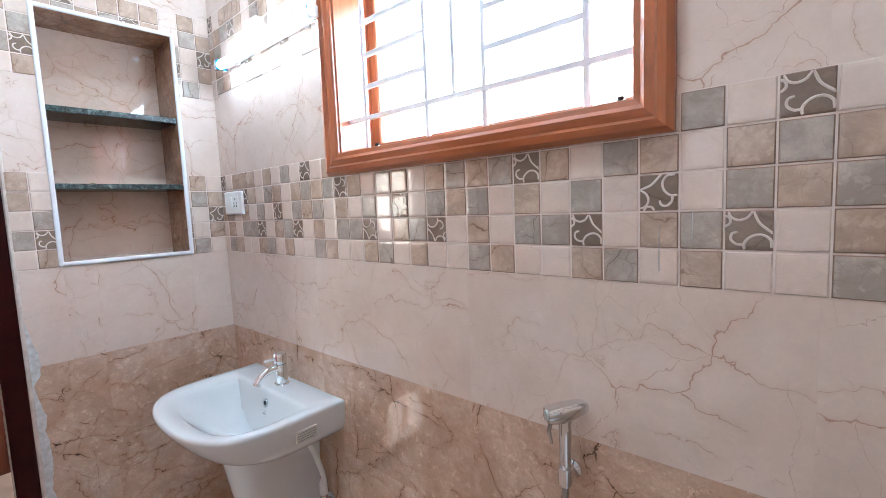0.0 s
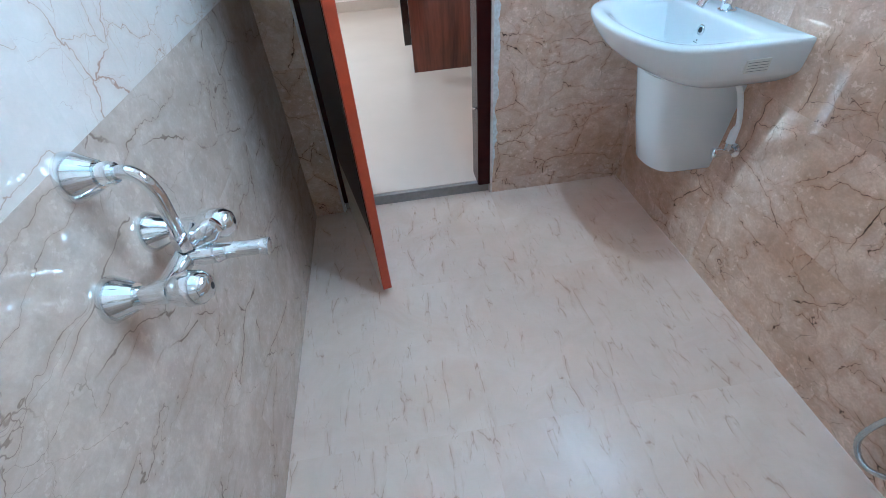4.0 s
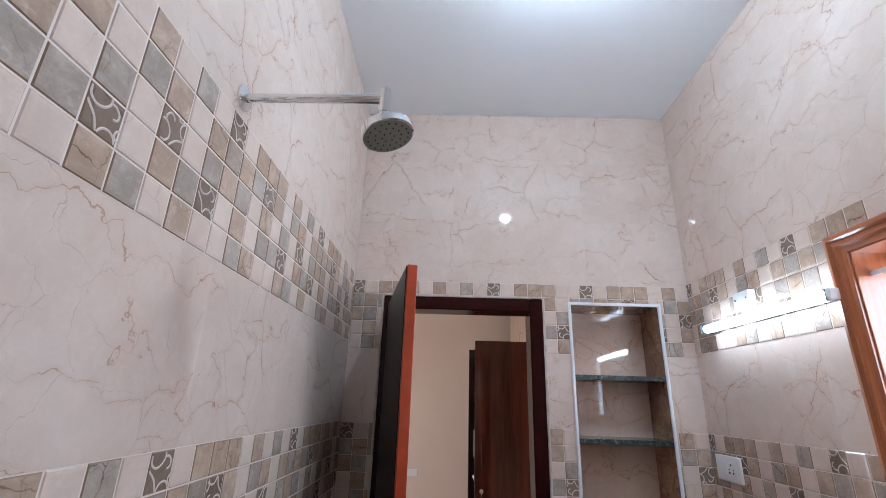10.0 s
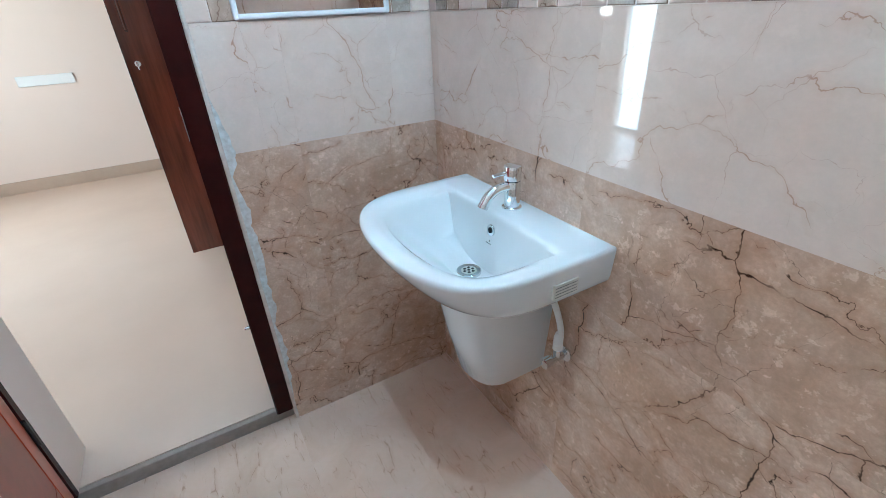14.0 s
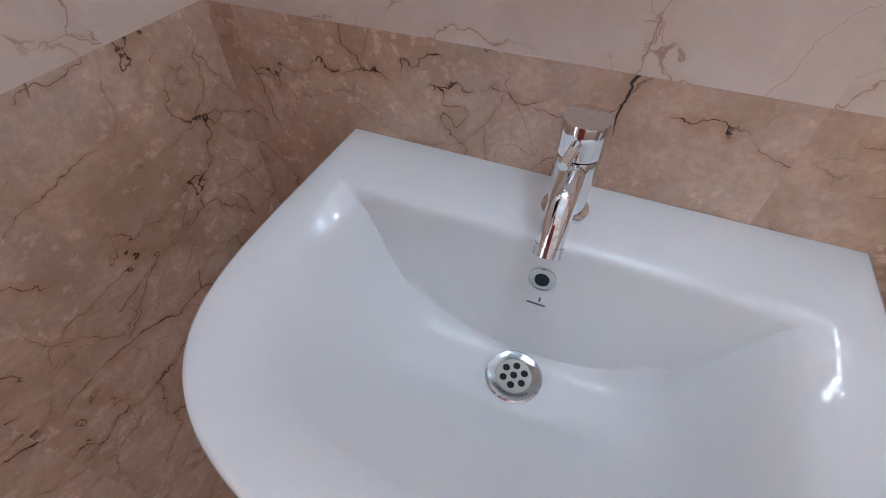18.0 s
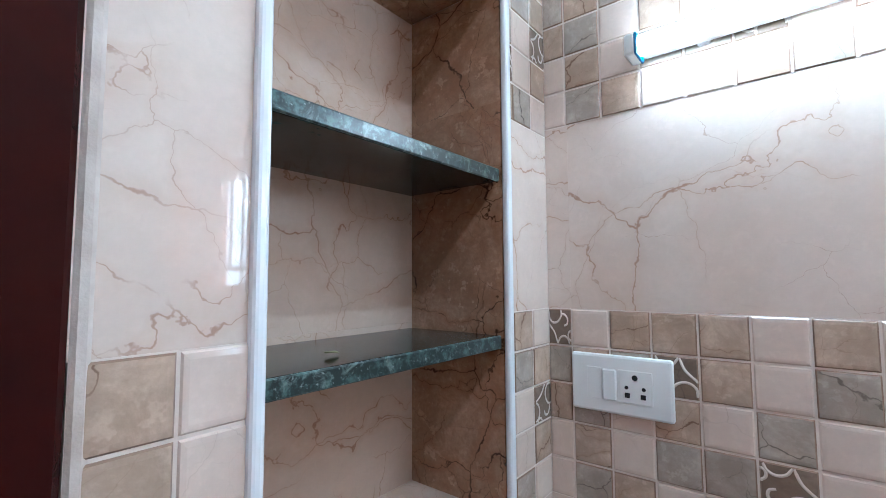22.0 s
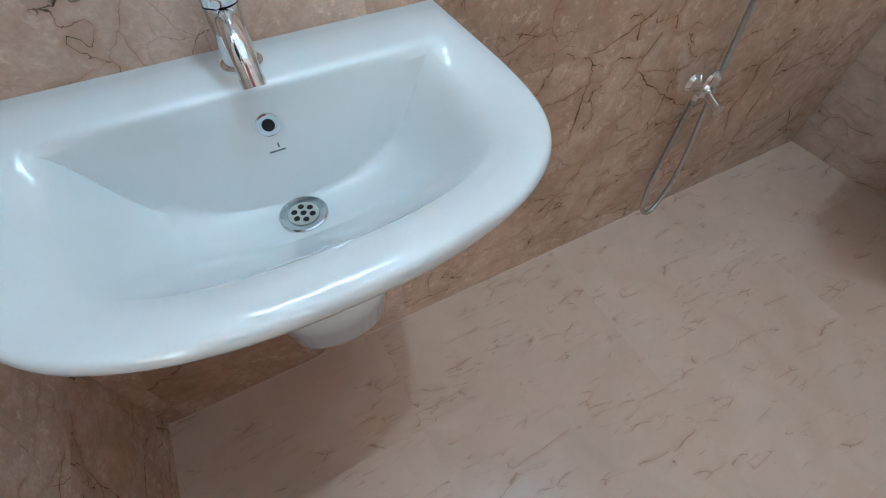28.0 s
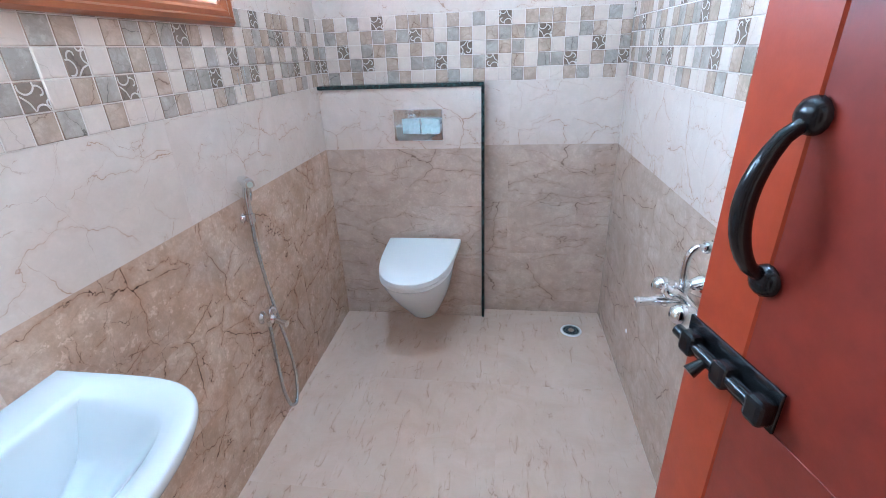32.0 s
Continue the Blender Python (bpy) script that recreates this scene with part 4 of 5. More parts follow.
def mixer():
    s = thing("wall_mixer", pose(W, 1.195, 0.800), "chrome wall mixer with two knobs, a spout and a bent riser", "mixer tap")
    fl = [(0, 0.034), (0.004, 0.034), (0.014, 0.030), (0.030, 0.022), (0.036, 0.019)]
    for y in (-0.075, 0.075):
        part("flange", lathe(fl, (0, y, 0), (-1, 0, 0)), M_CHROME, s, "", True)
        part("leg", lathe([(0.030, 0.013), (0.050, 0.014), (0.056, 0.0165), (0.085, 0.0165)], (0, y, 0), (-1, 0, 0)), M_CHROME, s, "", True)
        k = part("knob", lathe([(0.078, 0.016), (0.090, 0.024), (0.105, 0.0265), (0.122, 0.024), (0.133, 0.016), (0.136, 0.006)], (0, y, 0), (-1, 0, 0)), M_CHROME, s, "", True)
        part("knob_dot", lathe([(0.1355, 0.006), (0.1365, 0.005)], (0, y, 0), (-1, 0, 0), None, 12), M_BLACK, k)
    part("body", sweep(spline([(-0.070, 0.075, 0), (-0.074, 0.038, -0.002), (-0.078, 0, 0), (-0.074, -0.038, -0.002), (-0.070, -0.075, 0)], 6), 0.0155, None, 16), M_CHROME, s, "", True)
    part("diverter", lathe([(0, 0.012), (0.012, 0.014), (0.026, 0.017), (0.044, 0.0185), (0.056, 0.012), (0.058, 0.002)], (-0.085, -0.010, 0.012), (-0.85, -0.1, 0.45)), M_CHROME, s, "", True)
    part("spout", sweep(spline([(-0.080, 0, 0.0), (-0.110, -0.002, -0.004), (-0.150, -0.004, -0.004), (-0.192, -0.006, -0.006)], 5), [0.016] * 8 + [0.0125] * 8, None, 16), M_CHROME, s, "", True)
    part("spout_tip", lathe([(0, 0.0125), (0.003, 0.0145), (0.014, 0.0145), (0.016, 0.010)], (-0.186, -0.006, -0.006), (-1, 0, -0.15)), M_CHROME, s, "", True)
    part("upper_flange", lathe(fl, (0, 0, 0.150), (-1, 0, 0)), M_CHROME, s, "", True)
    part("collar", lathe([(0.034, 0.015), (0.050, 0.016), (0.056, 0.013)], (0, 0, 0.150), (-1, 0, 0)), M_CHROME, s, "", True)
    part("riser_bend", sweep(spline([(-0.045, 0, 0.150), (-0.072, 0, 0.147), (-0.088, 0, 0.120), (-0.088, 0, 0.070), (-0.084, 0, 0.018)], 7), 0.0095, None, 14), M_CHROME, s, "", True)
    part("riser_nut", sweep([(-0.086, 0, 0.016), (-0.0865, 0, 0.040)], 0.0145, None, 6), M_CHROME, s)


def health_faucet():
    s = thing("health_faucet", pose(0, 1.485, 0.905), "chrome hand spray in a wall holder with its hose", "hand spray")
    part("holder_rose", lathe([(0, 0.018), (0.004, 0.018), (0.012, 0.011), (0.024, 0.010)], (0, 0, 0), (1, 0, 0)), M_CHROME, s, "", True)
    part("holder", sweep([(0.032, 0, -0.014), (0.032, 0, 0.018)], [0.014, 0.016], None, 16), M_CHROME, s, "", True)
    part("grip", sweep(spline([(0.032, 0, -0.02), (0.032, 0.000, 0.05), (0.034, 0.002, 0.095), (0.040, 0.006, 0.122)], 6), [0.0105 + 0.0045 * (k / 18) ** 2 for k in range(19)], None, 14), M_CHROME, s, "", True)
    # wedge-shaped head: flat top, deeper at the nozzle end
    ends = []
    for x, y, z0, z1, hw in ((0.006, 0.030, 0.126, 0.143, 0.011), (0.014, 0.024, 0.121, 0.146, 0.0135), (0.040, 0.004, 0.110, 0.1445, 0.0155), (0.062, -0.013, 0.112, 0.141, 0.016), (0.068, -0.018, 0.115, 0.138, 0.0148)):
        d = Vector((0.62, 0.78, 0)) * hw
        c, h = Vector((x, y, (z0 + z1) / 2)), (z1 - z0) / 2
        ends.append([c + d * a + Vector((0, 0, h * b)) for a, b in ((-1, -0.6), (-0.6, -1), (0.6, -1), (1, -0.6), (1, 0.6), (0.75, 1), (-0.75, 1), (-1, 0.6))])
    hd = part("head", loft(ends), M_CHROME, s, "", 50)
    part("nozzle_face", lathe([(0, 0.0105), (0.002, 0.010), (0.0022, 0.0)], (0.0672, -0.0176, 0.1265), (0.78, -0.62, -0.12), None, 18), M_GREYMETAL, hd)
    part("trigger", sweep([(0.060, -0.012, 0.116), (0.062, -0.017, 0.095), (0.057, -0.014, 0.070)], [0.004, 0.0045, 0.003], None, 8), M_STEEL, s, "", True)
    pts = spline([(0.032, 0, -0.02), (0.031, -0.004, -0.10), (0.031, 0.008, -0.25), (0.034, 0.034, -0.46), (0.042, 0.050, -0.62), (0.056, 0.028, -0.735), (0.072, -0.030, -0.800), (0.074, -0.080, -0.770), (0.062, -0.085, -0.69), (0.046, -0.062, -0.58), (0.032, -0.034, -0.43)], 14)
    part("hose", sweep(pts, [0.0074 if k % 2 else 0.0062 for k in range(len(pts))], None, 10), M_HOSE, s, "ribbed steel hose", True)
    v = thing("stop_valve", pose(0, 1.462, 0.507), "chrome stop valve with a lever for the hand spray", "valve")
    part("flange", lathe([(0, 0.026), (0.004, 0.026), (0.014, 0.016)], (0, 0, 0), (1, 0, 0)), M_CHROME, v, "", True)
    part("body", lathe([(0.010, 0.016), (0.028, 0.021), (0.046, 0.021), (0.054, 0.014)], (0, 0, 0), (1, 0, 0)), M_CHROME, v, "", True)
    part("dome", lathe([(0, 0.017), (0.018, 0.0235), (0.032, 0.020), (0.040, 0.008)], (0.034, 0.004, 0.006), (0.1, 0.3, 1)), M_CHROME, v, "", True)
    part("lever", sweep([(0.046, 0, 0.0), (0.080, -0.010, -0.010), (0.106, -0.016, -0.014)], [0.012, 0.0105, 0.0140], None, 12), M_CHROME, v, "", True)
    part("outlet", sweep([(0.032, -0.003, 0), (0.032, -0.012, -0.030)], 0.0095, None, 8), M_CHROME, v, "", True)


def floor_drain():
    d = thing("floor_drain", pose(1.29, 2.207, 0.0025), "round steel floor drain grating", "drain")
    part("rim", lathe([(-0.002, 0.056), (0.0022, 0.055), (0.0026, 0.049), (0.0010, 0.047)], (0, 0, 0), (0, 0, 1), None, 40), M_PALE, d, "pale cement ring", True)
    part("ring", lathe([(0.0005, 0.0475), (0.0034, 0.0470), (0.0036, 0.0435), (0.0012, 0.0425)], (0, 0, 0), (0, 0, 1), None, 40), M_GREYMETAL, d, "", True)
    g = part("grating", lathe([(0.0004, 0.043), (0.0012, 0.0425), (0.0014, 0.0)], (0, 0, 0), (0, 0, 1), None, 32), M_GRATE, d)
    part("dome", lathe([(0.001, 0.017), (0.004, 0.016), (0.006, 0.009), (0.0065, 0.0)], (0, 0, 0), (0, 0, 1), None, 20), M_CHROME, d, "", True)
    for ring, cnt in ((0.023, 11), (0.034, 16)):
        for k in range(cnt):
            a = 2 * math.pi * k / cnt
            part("slot", lathe([(0, 0.0042), (0.0006, 0.0042)], (ring * math.cos(a), ring * math.sin(a), 0.0013), (0, 0, 1), None, 8), M_HOLE, g)


shower()
mixer()
health_faucet()
floor_drain()
tagged(link("wall_plug", lathe([(0, 0.011), (0.0012, 0.010), (0.0016, 0.0)], (W, 1.85, 0.255), (-1, 0, 0), None, 14), M_PALE, True), "small white filler plug in the tiled wall", "wall plug")


# ---- toilet ----
def d_ring(hw, y0, y1, z, n=64, p=2.2, q=0.27, narrow=0.10):
    """D-shaped outline: straight at the wall (y1), rounded towards y0."""
    out = []
    for k in range(n + 1):
        v = -math.cos(math.pi * k / n)
        u = max(0.0, 1 - abs(v) ** p) ** q
        out.append((hw * v * (1 - narrow * max(0.0, 1 - 1.5 * u) ** 1.5), y1 - (y1 - y0) * u, z))
    return out


def toilet():
    t = thing("toilet", pose(0.497, LEDGE_Y, 0), "white wall-hung toilet with its lid down", "toilet")
    rows = ((0.050, -0.19, 0.105), (0.072, -0.225, 0.112), (0.095, -0.27, 0.15), (0.124, -0.335, 0.22), (0.150, -0.41, 0.29), (0.169, -0.475, 0.36), (0.181, -0.525, 0.42), (0.184, -0.540, 0.448))
    part("bowl", loft([d_ring(a, b, 0, c) for a, b, c in rows]), M_CERAMIC, t, smooth=60)
    part("seat", loft([d_ring(a, b, -0.055, c) for a, b, c in ((0.181, -0.540, 0.451), (0.184, -0.545, 0.455), (0.184, -0.545, 0.466), (0.182, -0.543, 0.469))]), M_PLASTIC, t, smooth=40)
    part("lid", loft([d_ring(a, b, -0.030, c, narrow=-0.06) for a, b, c in ((0.180, -0.548, 0.472), (0.183, -0.552, 0.475), (0.183, -0.552, 0.490), (0.1815, -0.550, 0.4955), (0.177, -0.544, 0.498), (0.12, -0.40, 0.499))]), M_PLASTIC, t, smooth=40)
    for x in (-0.085, 0.085):
        part("hinge_block", box((x - 0.02, -0.075, 0.445), (x + 0.02, -0.05, 0.488), 0.004, None, 2), M_PLASTIC, t)


def flush_plate():
    f = thing("flush_plate", pose(0.491, LEDGE_Y, 1.089), "chrome flush plate with two buttons, partly covered by film", "flush plate")
    part("plate", box((-0.121, -0.010, -0.076), (0.121, 0, 0.076), 0.003, None, 2), M_CHROME, f)
    part("button", box((-0.080, -0.0135, -0.042), (0.012, -0.010, 0.034), 0.002), M_CHROME, f)
    part("button", box((0.016, -0.0135, -0.042), (0.095, -0.010, 0.034), 0.002), M_CHROME, f)
    rnd = random.Random(9)
    for x0, x1 in ((-0.078, 0.008), (0.018, 0.108)):
        bm = bmesh.new()
        nx, nz = 10, 8
        rows = [[bm.verts.new((x0 + (x1 - x0) * i / nx + rnd.uniform(-0.003, 0.003), -0.0150 - rnd.uniform(0, 0.005), -0.040 + 0.072 * k / nz + rnd.uniform(-0.003, 0.003))) for i in range(nx + 1)] for k in range(nz + 1)]
        for k in range(nz):
            for i in range(nx):
                bm.faces.new((rows[k][i], rows[k][i + 1], rows[k + 1][i + 1], rows[k + 1][i]))
        part("film", bm, M_FILM, f, "crumpled pale protective film")


toilet()
flush_plate()


# ---- bedroom wardrobe ----
def wardrobe():
    w = thing("wardrobe", pose(0, 0, BZ), "built-in wardrobe in pale laminate with dark walnut doors standing open", "wardrobe")
    x0, x1, y0, y1 = -0.28, 0.34, -3.30, -0.36
    part("back_panel", box((x0, y0, 0), (x0 + 0.02, y1, 3.03), 0), M_CARCASS, w)
    for y in (y0, -1.43, y1 - 0.02):
        part("side_panel", box((x0 + 0.02, y, 0), (x1, y + 0.02, 2.06), 0.001), M_CARCASS, w)
    part("base_drawer_front", box((x0 + 0.02, y0 + 0.02, 0), (x1 - 0.004, y1 - 0.02, 0.06), 0.002), M_CARCASS, w)
    part("top_board", box((x0 + 0.02, y0, 2.06), (x1, y1, 2.08), 0.001), M_CARCASS, w)
    part("shelf_board", box((x0 + 0.02, -1.41, 0.92), (x1 - 0.01, y1 - 0.02, 0.945), 0.002), M_CARCASS, w)
    part("lower_door", box((x1 - 0.02, -1.36, 0.065), (x1 - 0.002, y1 - 0.03, 0.915), 0.002), M_CARCASS, w)
    for a, b in ((y0, -2.32), (-2.31, -1.33), (-1.32, y1)):
        d = part("loft_door", box((x1 - 0.02, a + 0.003, 2.085), (x1, b - 0.003, 3.03), 0.002), M_CARCASS, w)
        part("loft_handle", sweep(spline([(x1, b - 0.09, 2.16), (x1 + 0.03, b - 0.09, 2.17), (x1 + 0.03, b - 0.09, 2.25), (x1, b - 0.09, 2.26)], 5), 0.006, None, 8), M_STEEL, d, "", True)
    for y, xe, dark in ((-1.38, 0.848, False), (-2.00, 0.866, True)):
        d = part("door", box((x1 + 0.004, y - 0.018, 0.065), (xe, y, 2.043), 0.0015), M_WARDSHADE if dark else M_WARD, w, "dark laminate door standing open")
        part("edge_band", box((xe, y - 0.0175, 0.066), (xe + 0.0015, y - 0.0005, 2.044)), M_BLACK, d)
        part("pull", sweep(spline([(xe - 0.045, y, 1.20), (xe - 0.045, y + 0.028, 1.215), (xe - 0.045, y + 0.030, 1.30), (xe - 0.045, y + 0.028, 1.385), (xe - 0.045, y, 1.40)], 5), 0.0075, None, 8), M_WARD if not dark else M_STEEL, d, "brown bow pull", True)
        lk = part("lock", lathe([(0, 0.013), (0.004, 0.013), (0.006, 0.009)], (xe - 0.045, y, 1.06), (0, 1, 0), None, 14), M_CHROME, d, "", True)
        part("key", box((xe - 0.047, y + 0.005, 1.035), (xe - 0.043, y + 0.028, 1.066), 0.001), M_STEEL, lk)


wardrobe()


# ---- tiles: large wall and floor tiles, mosaic bands ----
PATTERN = ("WbbbWbWgWF", "bgFbWgbWbg", "gWbWgWFWgb", "bWggFWbgFW", "gbWWbgWbWW")   # one 600 x 300 band tile, top row first
_tile_meshes = {}


def tile_mesh(w, h, material, gap=0.0001, edge=0.0002):
    """A flat tile with eased edges, its face at n = 0."""
    key = (round(w, 4), round(h, 4), material.name)
    if key not in _tile_meshes:
        g, e = gap / 2, edge
        vs = [(g, g, -T), (w - g, g, -T), (w - g, h - g, -T), (g, h - g, -T), (g + e, g + e, 0), (w - g - e, g + e, 0), (w - g - e, h - g - e, 0), (g + e, h - g - e, 0)]
        vs[4:4] = [(x, y, -e * 0.6) for x, y, _ in vs[:4]]
        fs = [(8, 9, 10, 11)] + [(a + k, a + (k + 1) % 4, a + 4 + (k + 1) % 4, a + 4 + k) for a in (0, 4) for k in range(4)]
        me = bpy.data.meshes.new("tile")
        me.from_pydata(vs, [], fs)
        me.materials.append(material)
        _tile_meshes[key] = me
    return _tile_meshes[key]


def cell_mesh(kind, turn=0):
    """A pressed mosaic square: pillowed face over a darker sunk joint; the brown one carries a cream scroll."""
    c, g, z = CELL, 0.0014, 0.0022
    vs, fs, mats = [], [], []
    rings = ((0, -T), (0, 0.0002), (g, 0.0002), (g + 0.0016, z * 0.8), (g + 0.006, z))
    for d, n in rings:
        vs += [(d, d, n), (c - d, d, n), (c - d, c - d, n), (d, c - d, n)]
    for a in range(0, 16, 4):
        fs += [(a + k, a + (k + 1) % 4, a + 4 + (k + 1) % 4, a + 4 + k) for k in range(4)]
        mats += [(3, 3, 1, 0)[a // 4]] * 4
    fs.append((16, 17, 18, 19))
    mats.append(0)
    if kind == "F":
        lines = (((0.58, 1.0), (0.45, 0.84), (0.30, 0.70), (0.05, 0.60)),
                 ((0.90, 1.0), (0.70, 0.92), (0.60, 0.76), (0.64, 0.56), (0.80, 0.42), (1.0, 0.43)),
                 ((0.84, 0.42), (0.83, 0.27), (0.72, 0.15), (0.58, 0.17), (0.53, 0.29)),
                 ((0.05, 0.58), (0.20, 0.47), (0.25, 0.30), (0.18, 0.15), (0.03, 0.08)),
                 ((0.12, 0.0), (0.20, 0.12), (0.33, 0.12), (0.42, 0.0)))
        for pts in lines:
            pts = [(q.x * c, q.y * c) for q in spline([(x, y, 0) for x, y in pts], 5)]
            for _ in range(turn):
                pts = [(c - y, x) for x, y in pts]
            pts = [(min(max(x, 0.003), c - 0.003), min(max(y, 0.003), c - 0.003)) for x, y in pts]
            base = len(vs)
            for i, (x, y) in enumerate(pts):
                x0, y0 = pts[max(i - 1, 0)]
                x1, y1 = pts[min(i + 1, len(pts) - 1)]
                l = math.hypot(x1 - x0, y1 - y0) or 1
                wd = 0.0030 * (1.0 if 1 < i < len(pts) - 2 else 0.8)
                nx, ny = -(y1 - y0) / l * wd / 1.6, (x1 - x0) / l * wd / 1.6
                vs += [(x + nx, y + ny, z + 0.0001), (x, y, z + 0.0010), (x - nx, y - ny, z + 0.0001)]
                if i:
                    b = base + 3 * i
                    fs += [(b - 3, b, b + 1, b - 2), (b - 2, b + 1, b + 2, b - 1)]
                    mats += [2, 2]
    me = bpy.data.meshes.new("mosaic_cell")
    me.from_pydata(vs, [], fs)
    for x in (M_CELLS[kind], M_CELLSIDE if kind != "W" else M_CELLS["W"], M_SCROLL, M_GROUT):
        me.materials.append(x)
    for p, k in zip(me.polygons, mats):
        p.material_index = k
    return me


CELLS = {k: cell_mesh(k) for k in "Wbg"} | {"F%d" % k: cell_mesh("F", k) for k in range(4)}


def frame_of(wall):
    """u along the wall to the right, v up, n into the room."""
    if wall == "west":
        return Matrix(((0, 0, 1, 0), (1, 0, 0, 0), (0, 1, 0, 0), (0, 0, 0, 1)))
    if wall == "east":
        return Matrix(((0, 0, -1, W), (-1, 0, 0, L), (0, 1, 0, 0), (0, 0, 0, 1)))
    if wall == "south":
        return Matrix(((1, 0, 0, 0), (0, 0, -1, L), (0, 1, 0, 0), (0, 0, 0, 1)))
    return Matrix(((-1, 0, 0, W), (0, 0, 1, 0), (0, 1, 0, 0), (0, 0, 0, 1)))


def minus(r, hole):
    """The pieces of rectangle (u0, u1, v0, v1) that lie outside a hole."""
    u0, u1, v0, v1 = r
    a0, a1, b0, b1 = hole
    if a0 >= u1 or a1 <= u0 or b0 >= v1 or b1 <= v0:
        return [r]
    out = []
    if a0 > u0:
        out.append((u0, a0, v0, v1))
    if a1 < u1:
        out.append((a1, u1, v0, v1))
    m0, m1 = max(u0, a0), min(u1, a1)
    if b0 > v0:
        out.append((m0, m1, v0, b0))
    if b1 < v1:
        out.append((m0, m1, b1, v1))
    return out


def lay(parent, base, rect, holes, material, tw, th, u_off, v_off):
    """Tiles of tw x th over a rectangle, joints at the offsets, cut round the holes."""
    u0, u1, v0, v1 = rect
    us = [u0] + [u_off + k * tw for k in range(-20, 40) if u0 + 0.004 < u_off + k * tw < u1 - 0.004] + [u1]
    vs = [v0] + [v_off + k * th for k in range(-20, 40) if v0 + 0.004 < v_off + k * th < v1 - 0.004] + [v1]
    for a, b in zip(us, us[1:]):
        for c, d in zip(vs, vs[1:]):
            pieces = [(a, b, c, d)]
            for h in holes:
                pieces = [q for p in pieces for q in minus(p, h)]
            for p in pieces:
                if p[1] - p[0] > 0.004 and p[3] - p[2] > 0.004:
                    ob = new("tile", tile_mesh(p[1] - p[0], p[3] - p[2], material))
                    ob.parent = parent
                    ob.matrix_basis = base @ Matrix.Translation((p[0], p[2], 0))


def band(parent, base, rect, holes, u_off, z0, pitch=CELL):
    """Mosaic cells of the patterned band; u_off is where a band tile begins."""
    u0, u1 = rect
    k0 = math.floor((u0 - u_off) / pitch)
    k1 = math.ceil((u1 - u_off) / pitch)
    for k in range(k0, k1):
        for row in range(5):
            a, b = max(u_off + k * pitch, u0), min(u_off + (k + 1) * pitch, u1)
            c = z0 + (4 - row) * CELL
            d = c + CELL
            pieces = [(a, b, c, d)]
            for h in holes:
                pieces = [q for p in pieces for q in minus(p, h)]
            kind = PATTERN[row][k % 10]
            for p in pieces:
                if p[1] - p[0] > 0.008 and p[3] - p[2] > 0.008:
                    ob = new("mosaic_tile", CELLS["F%d" % ((3 * k + row) % 4) if kind == "F" else kind])
                    ob.parent = parent
                    s = ((p[1] - p[0]) / CELL, (p[3] - p[2]) / CELL)
                    ob.matrix_basis = base @ Matrix.Translation((p[0], p[2], 0)) @ Matrix.Diagonal((s[0], s[1], 1, 1))


def clad(wall, parent, length, holes, joint, band_parts, dado=M_DADO, upper=True, pitch=CELL, low=MOS, top=MOS2):
    base = frame_of(wall)
    lay(parent, base, (0, length, 0, DADO), holes, dado, 0.6, 0.3, joint, DADO)
    lay(parent, base, (0, length, DADO, low), holes, M_LIGHT, 0.6, 0.3, joint, DADO)
    lay(parent, base, (0, length, low + 0.3, top), holes, M_LIGHT, 0.6, 0.31, joint, top)
    lay(parent, base, (0, length, top + (0.3 if upper else 0.0), H), holes, M_LIGHT, 0.6, 0.3, joint, top)
    for u0, u1, off, off2 in band_parts:
        band(parent, base, (u0, u1), holes, off, low, pitch)
        if upper:
            band(parent, base, (u0, u1), holes, off2, top, pitch)


clad("west", wall_west, L, [(WY0 - 0.03, WY1 + 0.03, WZ0 - 0.03, WZ1 + 0.03), (LEDGE_Y + T, L, -1, LEDGE_Z - 0.012)], 0.04, [(0, L, 0.04, 0.038)], pitch=0.0603)
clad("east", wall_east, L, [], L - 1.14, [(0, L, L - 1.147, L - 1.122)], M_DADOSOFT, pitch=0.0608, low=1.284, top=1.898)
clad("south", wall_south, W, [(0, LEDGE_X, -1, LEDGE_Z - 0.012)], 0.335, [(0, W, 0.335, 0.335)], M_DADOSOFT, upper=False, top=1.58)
_door = (W - DOOR_X1, W - DOOR_X0, -1, DOOR_Z)
_niche = (W - NX1 - 0.004, W - NX0 + 0.004, MOS - 0.0005, NZ1 + 0.004)
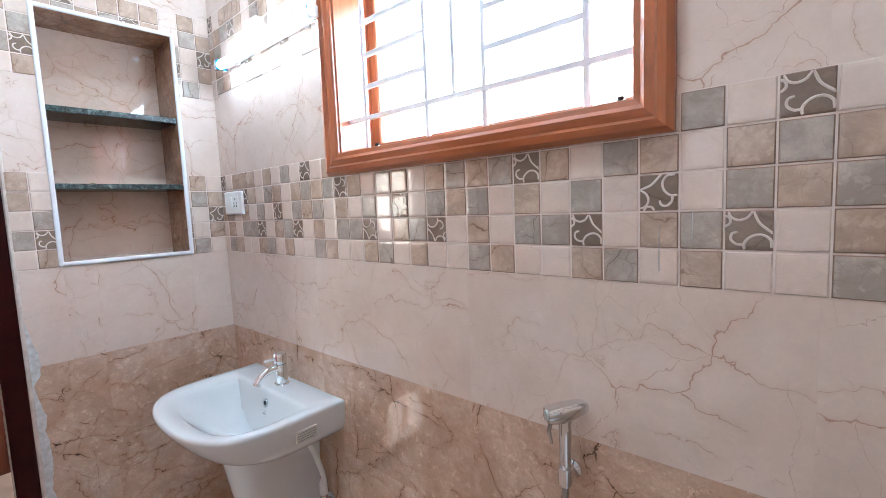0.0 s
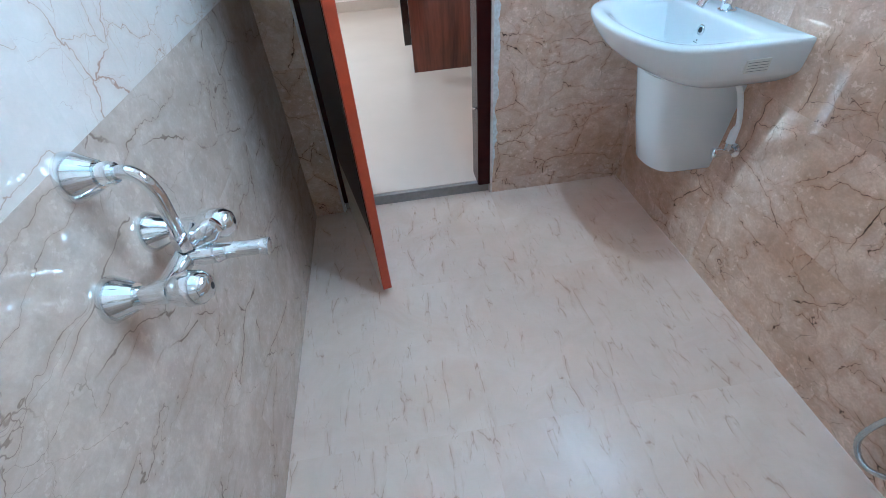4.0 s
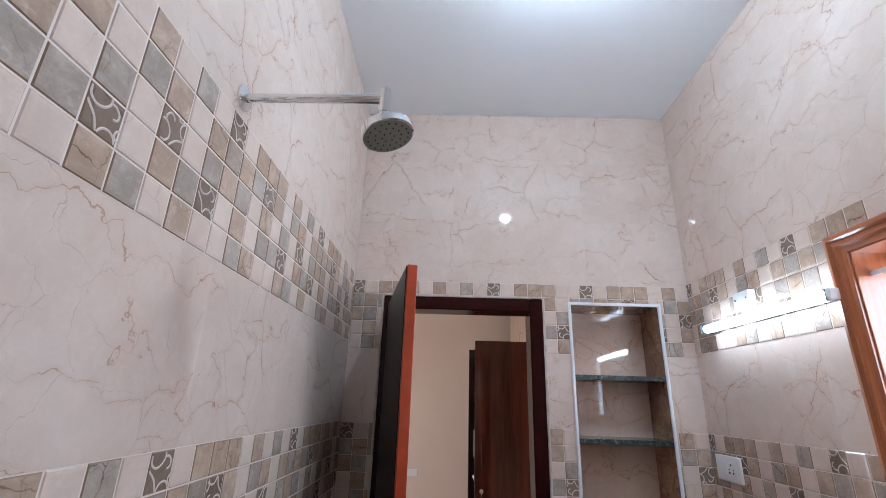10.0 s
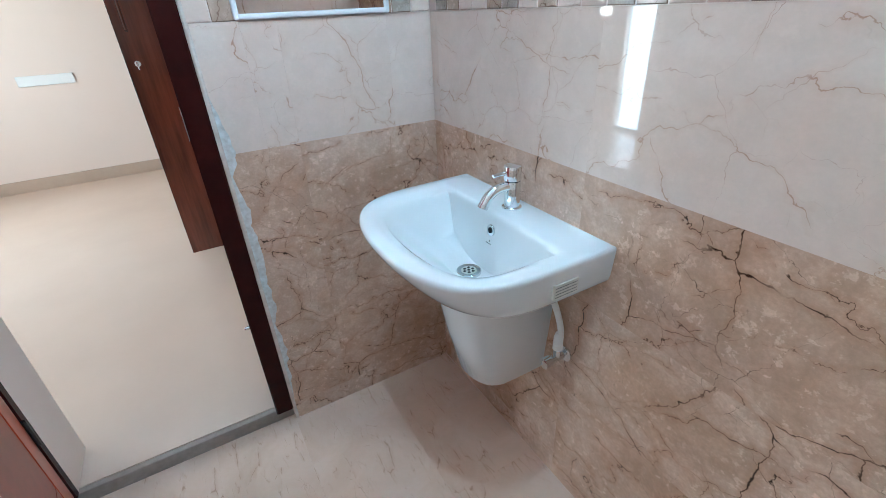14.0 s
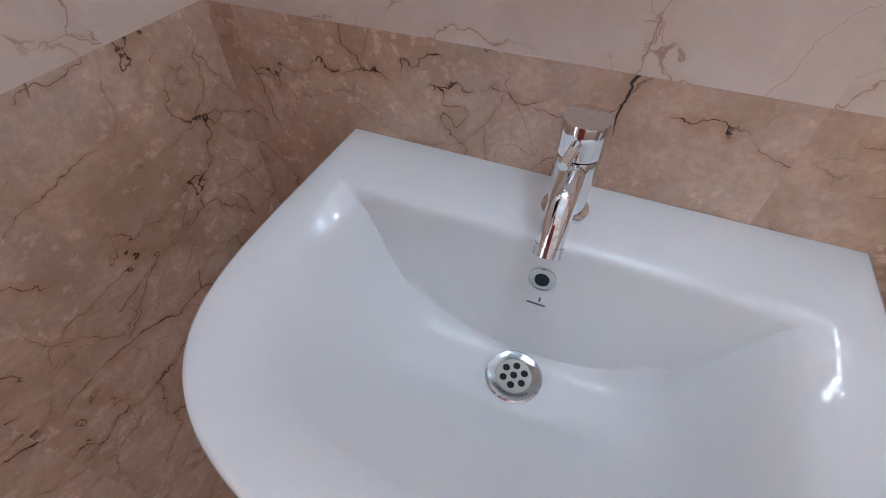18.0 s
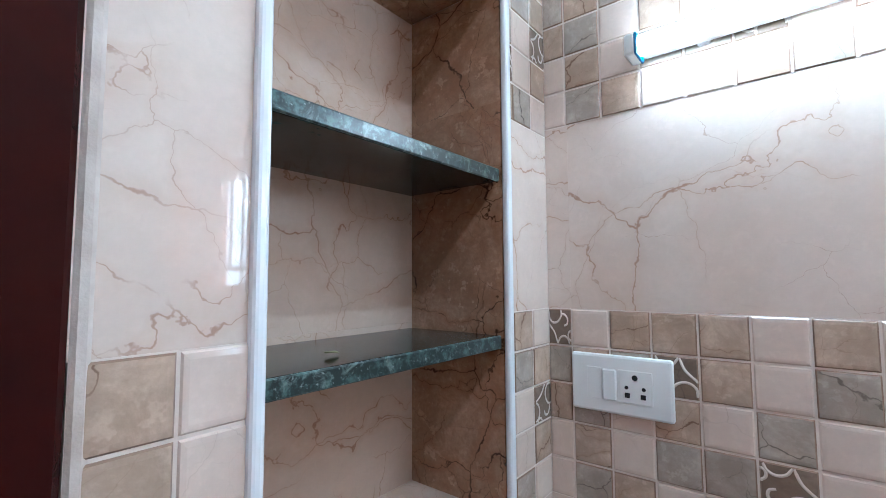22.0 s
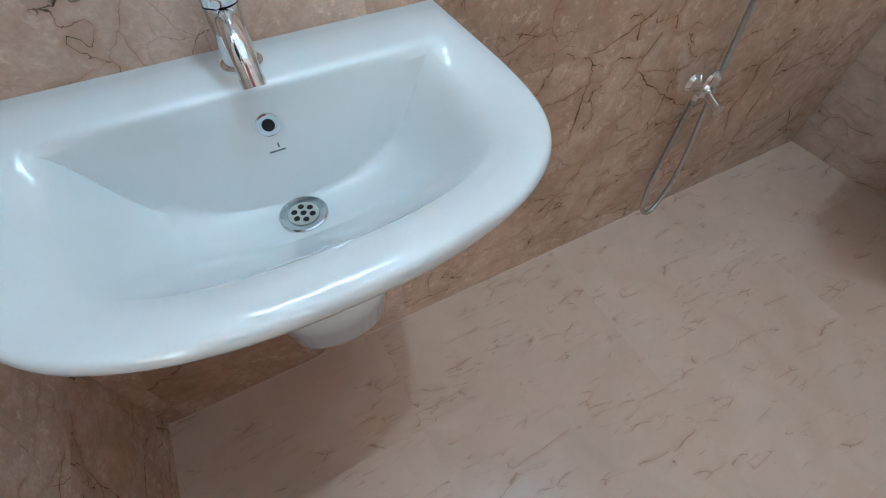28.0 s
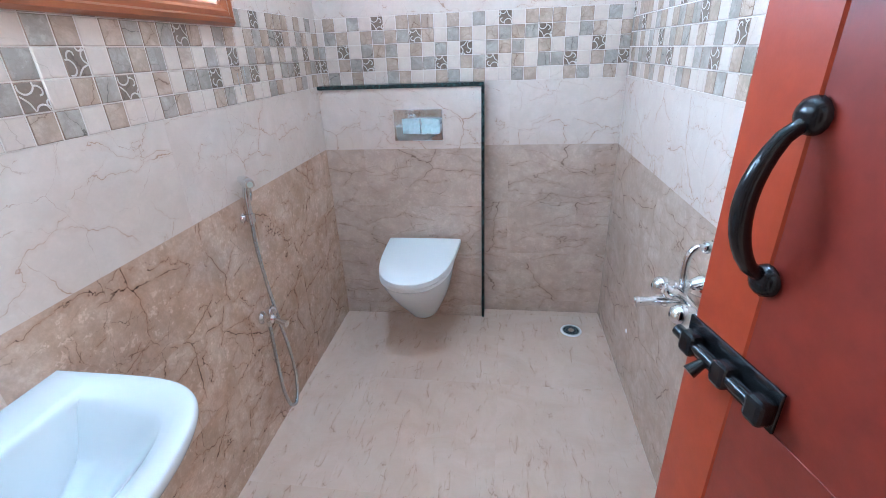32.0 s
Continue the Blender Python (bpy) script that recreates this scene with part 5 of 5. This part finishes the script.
clad("north", wall_north, W, [_door, _niche], W - 0.43, [(0, W - 0.518, W - 0.812, W - 0.815), (W - 0.518, W, W - 0.417, W - 0.411)], pitch=0.0597, top=1.868)
# boxed-out wall face
_face = Matrix(((1, 0, 0, 0), (0, 0, -1, LEDGE_Y), (0, 1, 0, 0), (0, 0, 0, 1)))
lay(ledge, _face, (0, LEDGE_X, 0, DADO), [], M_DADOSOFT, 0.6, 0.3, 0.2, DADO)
lay(ledge, _face, (0, LEDGE_X, DADO, LEDGE_Z - 0.018), [], M_LIGHT, 0.6, 0.3, 0.2, DADO)
# niche lining
_back = Matrix(((-1, 0, 0, NX1), (0, 0, 1, -NDEPTH), (0, 1, 0, NZ0), (0, 0, 0, 1)))
lay(wall_north, _back, (0, NX1 - NX0, 0, NZ1 - NZ0), [], M_NICHEBACK, 0.6, 0.27, -0.1, 0.26)
_nh = NZ1 - NZ0
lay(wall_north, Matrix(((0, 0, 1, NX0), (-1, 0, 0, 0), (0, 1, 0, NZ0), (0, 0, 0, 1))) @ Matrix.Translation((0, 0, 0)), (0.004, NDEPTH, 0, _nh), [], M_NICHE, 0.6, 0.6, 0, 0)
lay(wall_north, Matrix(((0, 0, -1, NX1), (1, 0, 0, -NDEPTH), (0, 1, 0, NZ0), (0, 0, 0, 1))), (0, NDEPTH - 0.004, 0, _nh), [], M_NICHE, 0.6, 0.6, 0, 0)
lay(wall_north, Matrix(((1, 0, 0, NX0), (0, 1, 0, -NDEPTH), (0, 0, 1, NZ0), (0, 0, 0, 1))), (0, NX1 - NX0, 0, NDEPTH - 0.004), [], M_NICHEBACK, 0.6, 0.6, 0, 0)
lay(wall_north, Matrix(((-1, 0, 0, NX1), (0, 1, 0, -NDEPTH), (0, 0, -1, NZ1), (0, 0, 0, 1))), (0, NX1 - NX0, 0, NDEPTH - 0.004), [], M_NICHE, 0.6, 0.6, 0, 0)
# bathroom floor
lay(floor, Matrix.Identity(4), (0, W, -0.022, L), [(0, LEDGE_X, LEDGE_Y + 0.001, L + 1), (-1, DOOR_X0, -1, 0), (DOOR_X1, 9, -1, 0)], M_FLOOR, 0.6, 0.6, 0.30, 0.55)
